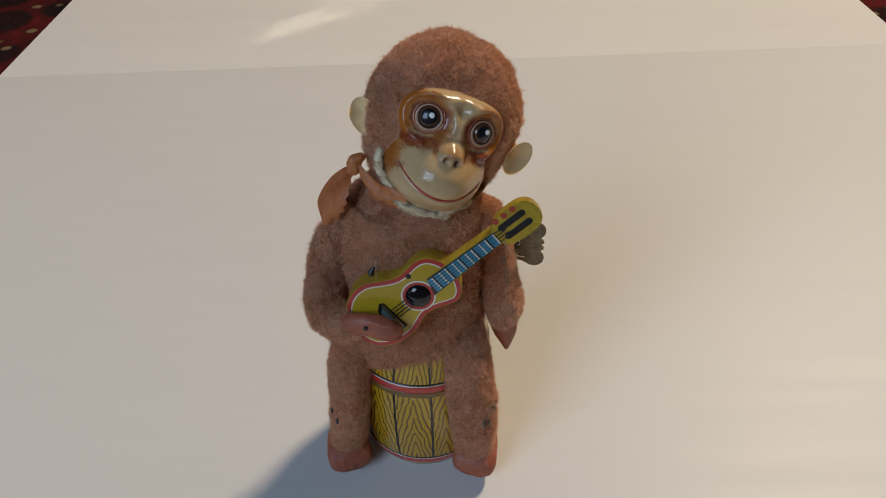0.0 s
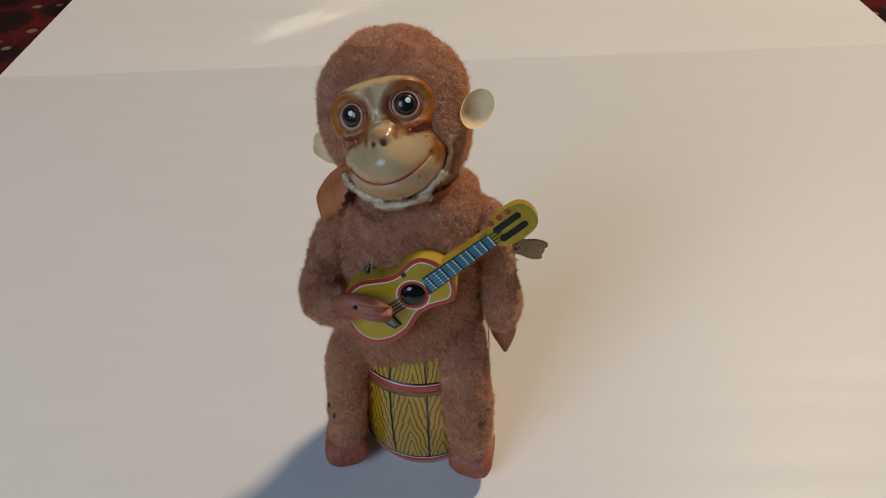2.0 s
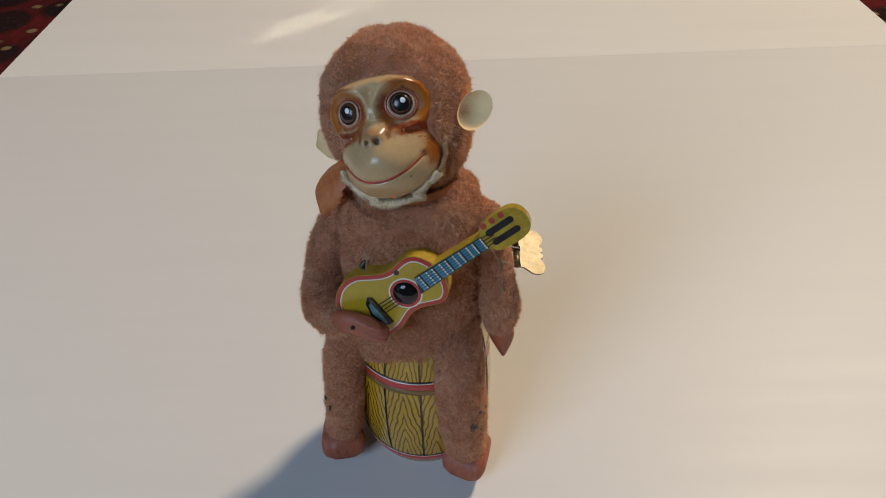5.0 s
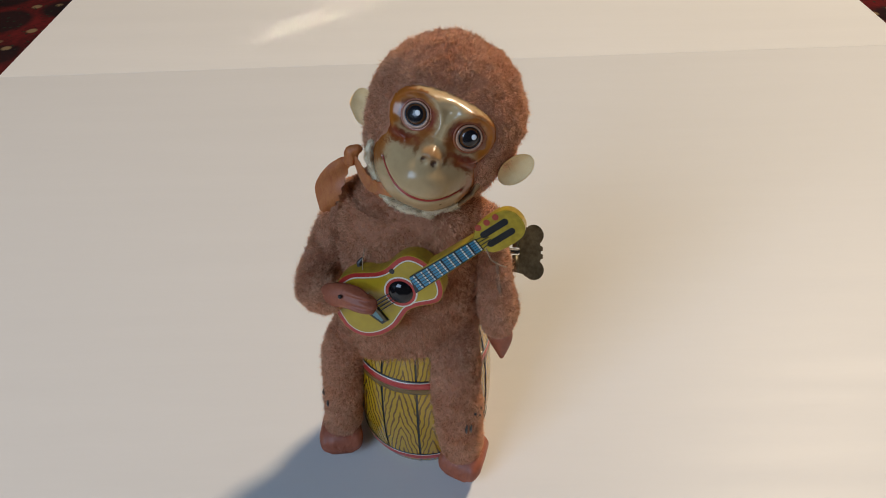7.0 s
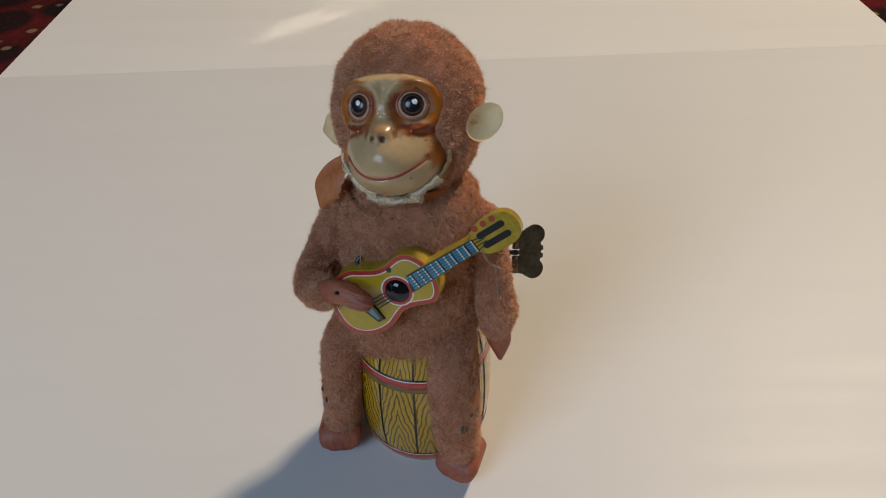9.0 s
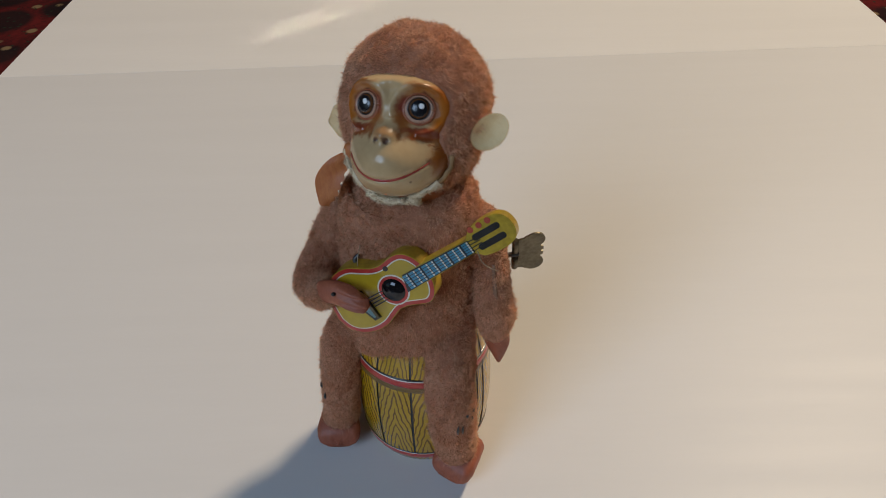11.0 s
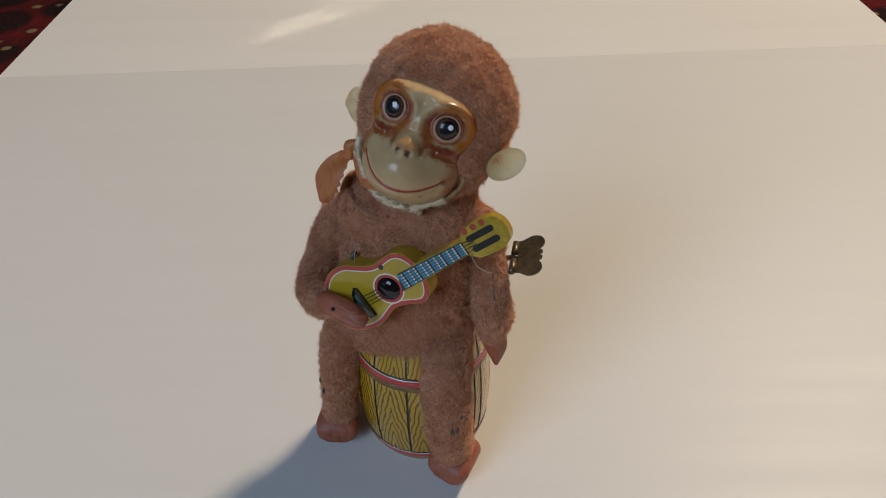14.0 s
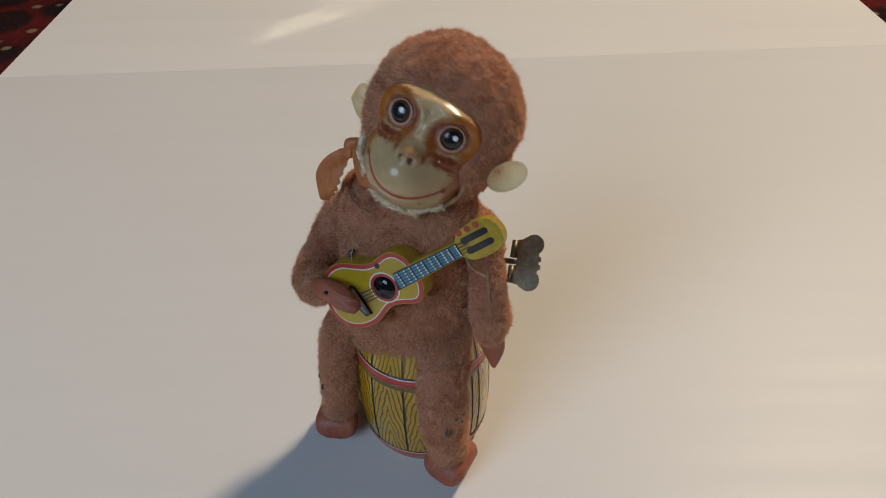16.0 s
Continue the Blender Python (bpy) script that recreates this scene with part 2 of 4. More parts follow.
def grain_material():
    """Printed wood grain: brown wavy lines on yellow, shifted from stave to stave."""
    m = bpy.data.materials.new("printed_wood_grain")
    m.use_nodes = True
    nt = m.node_tree
    bsdf = nt.nodes["Principled BSDF"]
    tc = nt.nodes.new("ShaderNodeTexCoord")
    oi = nt.nodes.new("ShaderNodeObjectInfo")
    sep = nt.nodes.new("ShaderNodeSeparateXYZ")
    nt.links.new(tc.outputs["Object"], sep.inputs[0])

    def math_node(op, a, b=None, c=None):
        n = nt.nodes.new("ShaderNodeMath")
        n.operation = op
        for i, v in enumerate((a, b, c)):
            if v is None:
                continue
            if isinstance(v, (int, float)):
                n.inputs[i].default_value = v
            else:
                nt.links.new(v, n.inputs[i])
        return n.outputs[0]

    rnd = oi.outputs["Random"]
    # chevrons: height plus a slanting term that turns back at the stave's middle line
    x = math_node("DIVIDE", sep.outputs["X"], U)
    z = math_node("DIVIDE", sep.outputs["Z"], U)
    off = math_node("MULTIPLY_ADD", rnd, 8.0, -4.0)
    bend = math_node("ABSOLUTE", math_node("ADD", x, off))
    wob = nt.nodes.new("ShaderNodeTexNoise")
    wob.noise_dimensions = "4D"
    wob.inputs["Scale"].default_value, wob.inputs["Detail"].default_value = 130, 2
    nt.links.new(tc.outputs["Object"], wob.inputs["Vector"])
    nt.links.new(math_node("MULTIPLY", rnd, 40), wob.inputs["W"])
    warp = math_node("MULTIPLY_ADD", wob.outputs["Fac"], 7.5, 0.0)
    zz = math_node("MULTIPLY", z, 0.24)
    phase = math_node("ADD", math_node("ADD", math_node("MULTIPLY", bend, 1.15), warp), zz)
    s = math_node("SINE", math_node("MULTIPLY", phase, 1.75))
    mr = nt.nodes.new("ShaderNodeMapRange")
    mr.interpolation_type = "SMOOTHSTEP"
    mr.inputs["From Min"].default_value, mr.inputs["From Max"].default_value = 0.25, 0.85
    nt.links.new(s, mr.inputs["Value"])
    mx = nt.nodes.new("ShaderNodeMix")
    mx.data_type = "RGBA"
    mx.inputs["A"].default_value, mx.inputs["B"].default_value = (0.5, 0.285, 0.012, 1), (0.15, 0.065, 0.008, 1)
    nt.links.new(mr.outputs["Result"], mx.inputs["Factor"])
    nt.links.new(mx.outputs["Result"], bsdf.inputs["Base Color"])
    bsdf.inputs["Roughness"].default_value = 0.2
    bsdf.inputs["Coat Weight"].default_value = 0.5
    return m


def carpet_material():
    m = material("red_patterned_wool", (0.04, 0.003, 0.005), (0.24, 0.016, 0.018), 9, 0.95, 0.5)
    nt = m.node_tree
    bsdf = nt.nodes["Principled BSDF"]
    vec = nt.nodes["Texture Coordinate"].outputs["Object"]
    col = bsdf.inputs["Base Color"].links[0].from_socket
    for scale, lo, hi, c in ((4.5, 0.0, 0.42, (0.008, 0.007, 0.01)), (13, 0.0, 0.18, (0.5, 0.36, 0.2)), (34, 0.0, 0.14, (0.03, 0.05, 0.03)), (55, 0.0, 0.13, (0.02, 0.01, 0.012))):
        vo = nt.nodes.new("ShaderNodeTexVoronoi")
        vo.inputs["Scale"].default_value = scale
        nt.links.new(vec, vo.inputs["Vector"])
        mr = nt.nodes.new("ShaderNodeMapRange")
        mr.inputs["From Min"].default_value, mr.inputs["From Max"].default_value = hi, hi + 0.1
        mr.inputs["To Min"].default_value, mr.inputs["To Max"].default_value = 1, 0
        nt.links.new(vo.outputs["Distance"], mr.inputs["Value"])
        col = layer(nt, col, mr.outputs["Result"], c, 0.85)
    nt.links.new(col, bsdf.inputs["Base Color"])
    return m


FACE, IRIS, GRAIN, CARPET = face_material(), eye_material(), grain_material(), carpet_material()


# ---- building helpers ----
def mesh_ob(name, verts, faces, mat, parent=None, label="", smooth=True):
    me = bpy.data.meshes.new(name)
    me.from_pydata([tuple(v) for v in verts], [], [tuple(f) for f in faces])
    me.materials.append(mat)
    if smooth:
        me.polygons.foreach_set("use_smooth", [True] * len(me.polygons))
    me.update()
    ob = new(name, me)
    ob.parent = parent
    if label:
        tagged(ob, label)
    return ob


def part(name, bm, mat, parent=None, label="", smooth=False):
    me = bpy.data.meshes.new(name)
    bm.to_mesh(me)
    bm.free()
    me.materials.append(mat)
    if smooth:
        me.polygons.foreach_set("use_smooth", [True] * len(me.polygons))
    ob = new(name, me)
    ob.parent = parent
    if label:
        tagged(ob, label)
    return ob


def box(x0, y0, z0, x1, y1, z1, bevel=0.0):
    bm = bmesh.new()
    bmesh.ops.create_cube(bm, size=1)
    for v in bm.verts:
        v.co = Vector(((x0 + x1) / 2 + v.co.x * (x1 - x0), (y0 + y1) / 2 + v.co.y * (y1 - y0), (z0 + z1) / 2 + v.co.z * (z1 - z0)))
    if bevel:
        bmesh.ops.bevel(bm, geom=bm.edges[:], offset=bevel, segments=2, affect="EDGES")
    return bm


def smooth_path(points, steps):
    """Catmull-Rom through rows of numbers."""
    p = np.array(points, float)
    p = np.vstack([2 * p[0] - p[1], p, 2 * p[-1] - p[-2]])
    out = []
    for i in range(1, len(p) - 2):
        for k in range(steps):
            t = k / steps
            a, b, c, d = p[i - 1:i + 3]
            out.append(0.5 * (2 * b + (c - a) * t + (2 * a - 5 * b + 4 * c - d) * t * t + (3 * b - a - 3 * c + d) * t ** 3))
    out.append(p[-2])
    return np.array(out)


def tube(rows, n=24, steps=6, caps=True, up=(0, 1, 0)):
    """Loft of ellipses along rows (x, y, z, a, b); rounded ends. a lies across `up`."""
    r = smooth_path(rows, steps)
    c = r[:, :3]
    ab = np.maximum(r[:, 3:5], 0.05)
    tan = np.gradient(c, axis=0)
    tan /= np.linalg.norm(tan, axis=1)[:, None]
    rings = []
    for i in range(len(c)):
        side = np.cross(tan[i], up)
        side /= np.linalg.norm(side)
        fro = np.cross(side, tan[i])
        rings.append((c[i], side, fro, ab[i], tan[i]))
    if caps:
        head, tail = [], []
        for k in (0.2, 0.45, 0.7, 0.9):
            q = math.sqrt(1 - k * k)
            c0, s0, f0, e0, t0 = rings[0]
            head.insert(0, (c0 - t0 * min(e0) * k, s0, f0, e0 * q, t0))
            c1, s1, f1, e1, t1 = rings[-1]
            tail.append((c1 + t1 * min(e1) * k, s1, f1, e1 * q, t1))
        rings = head + rings + tail
    verts, faces = [], []
    for c0, s0, f0, e0, _ in rings:
        for k in range(n):
            a = 2 * math.pi * k / n
            verts.append(c0 + s0 * e0[0] * math.cos(a) + f0 * e0[1] * math.sin(a))
    for i in range(len(rings) - 1):
        for k in range(n):
            faces.append((i * n + k, i * n + (k + 1) % n, (i + 1) * n + (k + 1) % n, (i + 1) * n + k))
    m = len(rings) - 1
    faces.append(tuple(range(n))[::-1])
    faces.append(tuple(m * n + k for k in range(n)))
    return np.array(verts), faces


def outward(verts, faces, centre):
    """Turn all faces away from centre."""
    out = []
    for f in faces:
        p = verts[list(f)]
        nrm = np.cross(p[1] - p[0], p[2] - p[0])
        out.append(tuple(f) if nrm @ (p.mean(0) - centre) > 0 else tuple(f)[::-1])
    return out


def lumpy(verts, amount, size, seed):
    out = []
    for v in verts:
        d = noise.noise_vector(Vector(v) / size + Vector((seed, seed * 2.3, 0)))
        out.append(np.array(v) + np.array(d) * amount)
    return np.array(out)


def furry(name, verts, faces, mat, parent, density, length, seed, keep=None, comb=(0, 0, -0.25), label="", wide=0.22):
    """A plush skin: the mesh with short bent strands all over it, as one mesh. In toy units."""
    rng = np.random.default_rng(seed)
    verts = np.asarray(verts, float)
    tris = []
    for f in faces:
        for k in range(1, len(f) - 1):
            tris.append((f[0], f[k], f[k + 1]))
    tris = np.array(tris)
    a, b, c = verts[tris[:, 0]], verts[tris[:, 1]], verts[tris[:, 2]]
    nrm = np.cross(b - a, c - a)
    size = np.linalg.norm(nrm, axis=1) / 2
    nrm /= (2 * size[:, None] + 1e-12)
    count = int(size.sum() * density)
    pick = rng.choice(len(tris), count, p=size / size.sum())
    u, v = rng.random(count), rng.random(count)
    flip = u + v > 1
    u[flip], v[flip] = 1 - u[flip], 1 - v[flip]
    root = a[pick] + (b - a)[pick] * u[:, None] + (c - a)[pick] * v[:, None]
    n = nrm[pick]
    if keep is not None:
        ok = keep(root)
        root, n = root[ok], n[ok]
    count = len(root)
    # neighbouring strands lean together in tufts; uneven pile bares dark backing as mottled shade
    def swell(size, shift):
        waves = np.random.default_rng(seed + shift).normal(0, 1, (9, 3)) / size
        return np.sin(root @ waves.T + np.arange(9) * 1.7 + shift).sum(1) / 2.1

    tuft = np.stack([swell(1.3, k) + 0.7 * swell(4.0, k + 9) for k in (1, 2, 3)], 1) * 0.6
    worn = np.clip(1.0 + 0.34 * swell(1.7, 4) + 0.24 * swell(4.5, 5), 0.35, 1.8)
    ln = length * (worn * (0.5 + 0.6 * rng.random(count)) + 1.5 * rng.random(count) ** 10)[:, None]
    way = n + np.array(comb) * 0.6 + tuft * 0.7 + rng.normal(0, 0.6, (count, 3))
    way -= n * np.minimum((way * n).sum(1) - 0.35, 0)[:, None]
    way /= np.linalg.norm(way, axis=1)[:, None]
    tip_way = way + np.array(comb) * 0.5 + tuft * 0.7 + rng.normal(0, 0.95, (count, 3))
    mid = root + way * ln * 0.55
    tip = mid + tip_way / np.linalg.norm(tip_way, axis=1)[:, None] * ln * 0.5
    side = np.cross(way, rng.normal(0, 1, (count, 3)))
    side /= np.linalg.norm(side, axis=1)[:, None] + 1e-9
    w = wide * (0.6 + 0.6 * rng.random(count))[:, None] * 0.5
    root = root - n * 0.4
    pts = np.stack([root - side * w, root + side * w, mid + side * w * 0.8, mid - side * w * 0.8, tip], 1).reshape(-1, 3)
    base = len(verts)
    idx = base + 5 * np.arange(count)[:, None]
    quads = np.hstack([idx, idx + 1, idx + 2, idx + 3])
    ends = np.hstack([idx + 3, idx + 2, idx + 4])
    allv = np.vstack([verts, pts]) * U
    allf = [tuple(f) for f in faces] + quads.tolist() + ends.tolist()
    ob = mesh_ob(name, allv, allf, mat, parent, label)
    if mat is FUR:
        ob.data.materials.append(GAP_SHADE_BACKING)
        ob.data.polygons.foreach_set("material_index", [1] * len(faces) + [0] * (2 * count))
    return ob


def simple(name, verts, faces, mat, parent, label="", smooth=True):
    return mesh_ob(name, np.asarray(verts) * U, faces, mat, parent, label, smooth)


def lathe(profile, n=64, a0=0.0, a1=2 * math.pi):
    """(radius, height) pairs turned about z."""
    full = abs(a1 - a0 - 2 * math.pi) < 1e-6
    m = n if full else n + 1
    verts, faces = [], []
    for r, z in profile:
        for k in range(m):
            a = a0 + (a1 - a0) * k / n
            verts.append((r * math.cos(a), r * math.sin(a), z))
    for i in range(len(profile) - 1):
        for k in range(n):
            k2 = (k + 1) % m
            faces.append((i * m + k, i * m + k2, (i + 1) * m + k2, (i + 1) * m + k))
    return np.array(verts), faces


def plate(outline, z0, z1):
    """A flat plate from a closed outline, between two heights, in its own plane."""
    n = len(outline)
    verts = [(x, y, z0) for x, y in outline] + [(x, y, z1) for x, y in outline]
    faces = [tuple(range(n))[::-1], tuple(range(n, 2 * n))]
    faces += [(k, (k + 1) % n, n + (k + 1) % n, n + k) for k in range(n)]
    return np.array(verts), faces


# ---- table, floor and room ----
def build_room():
    t = tagged(new("table"), "white painted wooden table with a separate end leaf", "table")
    k = U
    x0, x1 = -575 * k, 666 * k
    y_left, y_right = 569 * k, 606 * k  # the joint runs a little askew
    zt, th, gap = 0.0, 0.022, 0.00003

    def board(name, ya0, ya1, yb0, yb1, mat, drop):
        bm = bmesh.new()
        low = [bm.verts.new((x0, ya0, zt - th)), bm.verts.new((x1, yb0, zt - th)), bm.verts.new((x1, yb1, zt - th)), bm.verts.new((x0, ya1, zt - th))]
        top = [bm.verts.new((v.co.x, v.co.y, zt - drop)) for v in low]
        bm.faces.new(low[::-1])
        bm.faces.new(top)
        for i in range(4):
            bm.faces.new((low[i], low[(i + 1) % 4], top[(i + 1) % 4], top[i]))
        bmesh.ops.bevel(bm, geom=bm.edges[:], offset=0.0002, segments=1, affect="EDGES")
        part(name, bm, mat, t)

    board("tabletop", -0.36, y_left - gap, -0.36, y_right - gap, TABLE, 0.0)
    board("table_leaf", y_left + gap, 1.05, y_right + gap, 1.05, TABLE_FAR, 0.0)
    part("apron", box(x0 + 0.04, -0.32, -0.1, x1 - 0.04, -0.3, -th), TABLE_EDGE, t)
    part("apron", box(x0 + 0.04, 0.98, -0.1, x1 - 0.04, 1.0, -th), TABLE_EDGE, t)
    for sx in (x0 + 0.05, x1 - 0.05):
        for sy in (-0.31, 0.99):
            part("leg", box(sx - 0.025, sy - 0.025, -0.74, sx + 0.025, sy + 0.025, -th, 0.003), TABLE_EDGE, t)
    tagged(part("floor", box(-2.2, -2.2, -0.84, 2.4, 2.6, -0.755), TABLE_EDGE), "plain pale floor under the carpet", "floor", kind="structure")
    tagged(part("carpet", box(-2.15, -2.15, -0.755, 2.35, 2.55, -0.74, 0.004), CARPET), "deep red patterned wool carpet under the table", "carpet")
    # unseen walls that close the place; added window and doorway admit faint sky
    def wall(name, boxes):
        bm = bmesh.new()
        for b in boxes:
            other = box(*b)
            me = bpy.data.meshes.new("tmp")
            other.to_mesh(me)
            other.free()
            bm.from_mesh(me)
            bpy.data.meshes.remove(me)
        tagged(part(name, bm, PLASTER), "plain dull grey plaster wall, unseen", "wall", kind="structure")
    zf, zc = -0.84, 2.35
    wall("wall_west", [(-2.3, -2.2, zf, -2.2, -1.9, zc), (-2.3, -0.6, zf, -2.2, 2.6, zc), (-2.3, -1.9, zf, -2.2, -0.6, 0.1), (-2.3, -1.9, 1.3, -2.2, -0.6, zc)])
    wall("wall_east", [(2.4, -2.2, zf, 2.5, 1.0, zc), (2.4, 1.9, zf, 2.5, 2.6, zc), (2.4, 1.0, 1.2, 2.5, 1.9, zc)])
    wall("wall_south", [(-2.3, -2.3, zf, 2.5, -2.2, zc)])
    wall("wall_north", [(-2.3, 2.6, zf, 2.5, 2.7, zc)])
    tagged(part("ceiling", box(-2.3, -2.3, zc, 2.5, 2.7, zc + 0.1), PLASTER), "plain dull grey ceiling, unseen", "ceiling", kind="structure")


build_room()

# ---- the wind-up monkey on its barrel ----
toy = tagged(new("wind_up_toy_monkey"), "vintage plush wind-up toy monkey with tin guitar sitting on a barrel", "toy")


def barrel_radius(z):
    return float(np.interp(z, (0, 4, 9, 16, 35, 55, 75, 90, 105, 114), (39.5, 41.5, 43.2, 44.6, 46.4, 46.6, 45.8, 44.4, 42, 40)))


def build_barrel():
    barrel = simple("barrel", *lathe([(0.5, 0)] + [(barrel_radius(z) - 0.5, z) for z in np.linspace(0, 114, 30)] + [(38, 114), (0.5, 114)], 72), BLACK, toy, "yellow tin barrel with printed wood grain and red hoops")
    step = radians(30)
    start = math.atan2(-43.1, -5.9) - step / 2
    zs = list(np.linspace(0.2, 82.5, 17)) + list(np.linspace(88, 113.5, 7))
    for i in range(12):
        mid = start + step * (i + 0.5)
        for lo, hi in ((0, 17), (17, 24)):
            verts, faces = [], []
            prof = zs[lo:hi]
            n = 6
            for z in prof:
                for k in range(n + 1):
                    a = -math.pi / 2 - step / 2 + 0.016 + (step - 0.032) * k / n
                    r = barrel_radius(z)
                    verts.append((r * math.cos(a), r * math.sin(a), z))
            for j in range(len(prof) - 1):
                for k in range(n):
                    p = j * (n + 1) + k
                    faces.append((p, p + 1, p + n + 2, p + n + 1))
            st = simple("stave", verts, faces, GRAIN, barrel)
            st.rotation_euler = (0, 0, mid + math.pi / 2)

    def hoop(name, z0, z1, mat, proud, label=""):
        zz = np.linspace(z0, z1, 5)
        prof = [(barrel_radius(z0) - 0.4, z0)] + [(barrel_radius(z) + proud + 0.25 * math.sin(math.pi * (z - z0) / (z1 - z0)), z) for z in zz] + [(barrel_radius(z1) - 0.4, z1)]
        simple(name, *lathe(prof, 72), mat, barrel, label)

    for z in (85.0, 9.0):
        hoop("hoop", z - (0.6 if z > 50 else 1.6), z + 4.5, RED, 0.35, "red tin hoop")
        hoop("hoop_line", z + 4.5, z + 5.2, WHITE_LINE, 0.3, "white line")
        hoop("hoop_line", z + 5.2, z + 6.4, BLACK, 0.3, "black line")
    hoop("hoop_shadow_print", 80.2, 84.4, BROWN_PRINT, 0.15, "brown printed line")
    # tin seam that joins the litho sheet at the side
    ca, sa = math.cos(radians(-14)), math.sin(radians(-14))
    v, f = tube([((barrel_radius(z) + 0.1) * ca, (barrel_radius(z) + 0.1) * sa, z, 0.55, 0.35) for z in (4, 20, 40, 60, 80, 95, 108)], 8)
    simple("seam", v, f, BLACK, barrel, "dark lapped tin seam")


def rounded_plate_foot(name, cx, cy, turn, parent):
    """A flat rubber foot, broad and blunt at the toes, with scored toe lines."""
    n, v, f = 36, [], []
    ks = np.linspace(0, 1, 26)
    for k in ks:
        y = 17 - 35 * k
        w = float(np.interp(k, (0, 0.03, 0.12, 0.4, 0.75, 0.9, 0.97, 1), (2, 7, 10.5, 13, 15.2, 14.4, 12.6, 10)))
        h = float(np.interp(k, (0, 0.05, 0.3, 0.7, 0.88, 0.97, 1), (4, 13, 19, 17, 14, 11.5, 9)))
        for j in range(n):
            c, q = math.cos(2 * math.pi * j / n), math.sin(2 * math.pi * j / n)
            v.append((w * math.copysign(abs(c) ** 0.68, c), y, h / 2 + h / 2 * math.copysign(abs(q) ** 0.66, q) + 0.2))
    for i in range(len(ks) - 1):
        for j in range(n):
            f.append((i * n + j, i * n + (j + 1) % n, (i + 1) * n + (j + 1) % n, (i + 1) * n + j))
    for y, scale in ((-18.6, 0.7), (-18.9, 0.35), (-19.0, 0.03)):
        for x, _, z in v[(len(ks) - 1) * n:len(ks) * n]:
            v.append((x * scale, y, 4.6 + (z - 4.6) * scale))
    total = len(v) // n
    for i in range(len(ks) - 1, total - 1):
        for j in range(n):
            f.append((i * n + j, i * n + (j + 1) % n, (i + 1) * n + (j + 1) % n, (i + 1) * n + j))
    f.append(tuple(range(n)))
    v = np.array(v)
    for toe in (-8, -2.7, 2.7, 8):
        near = np.exp(-((v[:, 0] - toe) / 1.2) ** 2) * (v[:, 1] < -4) * (v[:, 2] > 1.2)
        v[:, 1] += near * 1.5
    c, s = math.cos(radians(turn)), math.sin(radians(turn))
    v = np.stack([v[:, 0] * c - v[:, 1] * s + cx, v[:, 0] * s + v[:, 1] * c + cy, v[:, 2] + 7.5], 1)
    return simple(name, v, f, LEATHER, parent, "brown moulded rubber foot")


def build_body():
    rows = [(-7, -7, 100, 34, 26), (-7, -9, 107, 42, 32), (-6, -9, 120, 44.5, 33), (-5, -8, 140, 43.5, 32), (-4, -7, 160, 42, 30), (-3, -5, 178, 41.5, 30.5), (-2, -3.5, 192, 41, 30), (0, -2.5, 203, 38.5, 28), (0, -3, 212, 32, 22.5), (0, -4, 219, 20, 14)]
    v, f = tube(rows, 56, 5)
    v = lumpy(lumpy(v, 1.5, 20, 1), 0.9, 6, 11)
    f = outward(v, f, np.array((-5, -8, 150)))
    furry("body", v, f, FUR, toy, 8.8, 1.85, 11, label="worn pinkish brown plush body")
    # seam stitched down the chest
    v, f = tube([(-20, -38.5, 199 - 8, 0.25, 0.25), (-21, -42.2, 180, 0.25, 0.25), (-19, -44.6, 160, 0.25, 0.25)], 6)
    simple("chest_seam", v, f, THREAD, toy, "pale stitched seam")
    for name, rows, seed in (
        ("leg", [(-37, -14, 112, 14, 15.5), (-43, -25, 102, 13.2, 14.5), (-46, -32, 84, 12.2, 13.5), (-47, -33, 62, 12, 13), (-50, -33, 40, 12, 12.6), (-52.3, -32, 25, 11.2, 11.6)], 21),
        ("leg", [(23, -18, 112, 16.5, 16.5), (28, -31, 102, 15.5, 15.5), (30.5, -40, 84, 14.6, 14.8), (32, -42, 62, 14.4, 14.6), (33, -41, 40, 14, 14.2), (33.5, -39, 26, 12.6, 12.8)], 22),
    ):
        v, f = tube(rows, 32, 5)
        v = lumpy(lumpy(v, 1.2, 14, seed), 0.8, 5.5, seed + 3)
        f = outward_tube(v, f, 32)
        furry("leg", v, f, FUR, toy, 8.8, 1.85, seed, label="plush leg with moth holes")
    rounded_plate_foot("foot", -54.5, -31, 16, toy)
    rounded_plate_foot("foot", 36.5, -37, -18, toy)
    # worn dark holes in the plush
    for x, y, z, h in ((39.2, -55.6, 66.5, 4), (41.8, -54.2, 66.0, 3.4), (46.0, -47, 71, 1.2), (44, -51, 77, 1.0), (46.5, -45, 76, 0.9), (-55.5, -44.0, 57, 3.0), (-58.6, -40.5, 64, 3.0)):
        v, f = tube([(x, y, z - h, 0.4, 0.5), (x, y - 0.3, z, 0.9, 0.9), (x + 0.3, y, z + h, 0.4, 0.5)], 8, 3)
        simple("moth_hole", v, f, BLACK, toy, "dark worn hole")


def outward_tube(v, f, n):
    """Turn faces away from the mean of their ring."""
    m = len(v) // n
    cen = v[: m * n].reshape(m, n, 3).mean(1)
    out = []
    for q in f:
        p = v[list(q)]
        c = cen[[i // n for i in q]].mean(0)
        if len(q) > 4:
            c = cen[min(max(q[0] // n, 1), m - 2)]
        nrm = np.cross(p[1] - p[0], p[2] - p[0])
        out.append(tuple(q) if nrm @ (p.mean(0) - c) > 0 else tuple(q)[::-1])
    return out


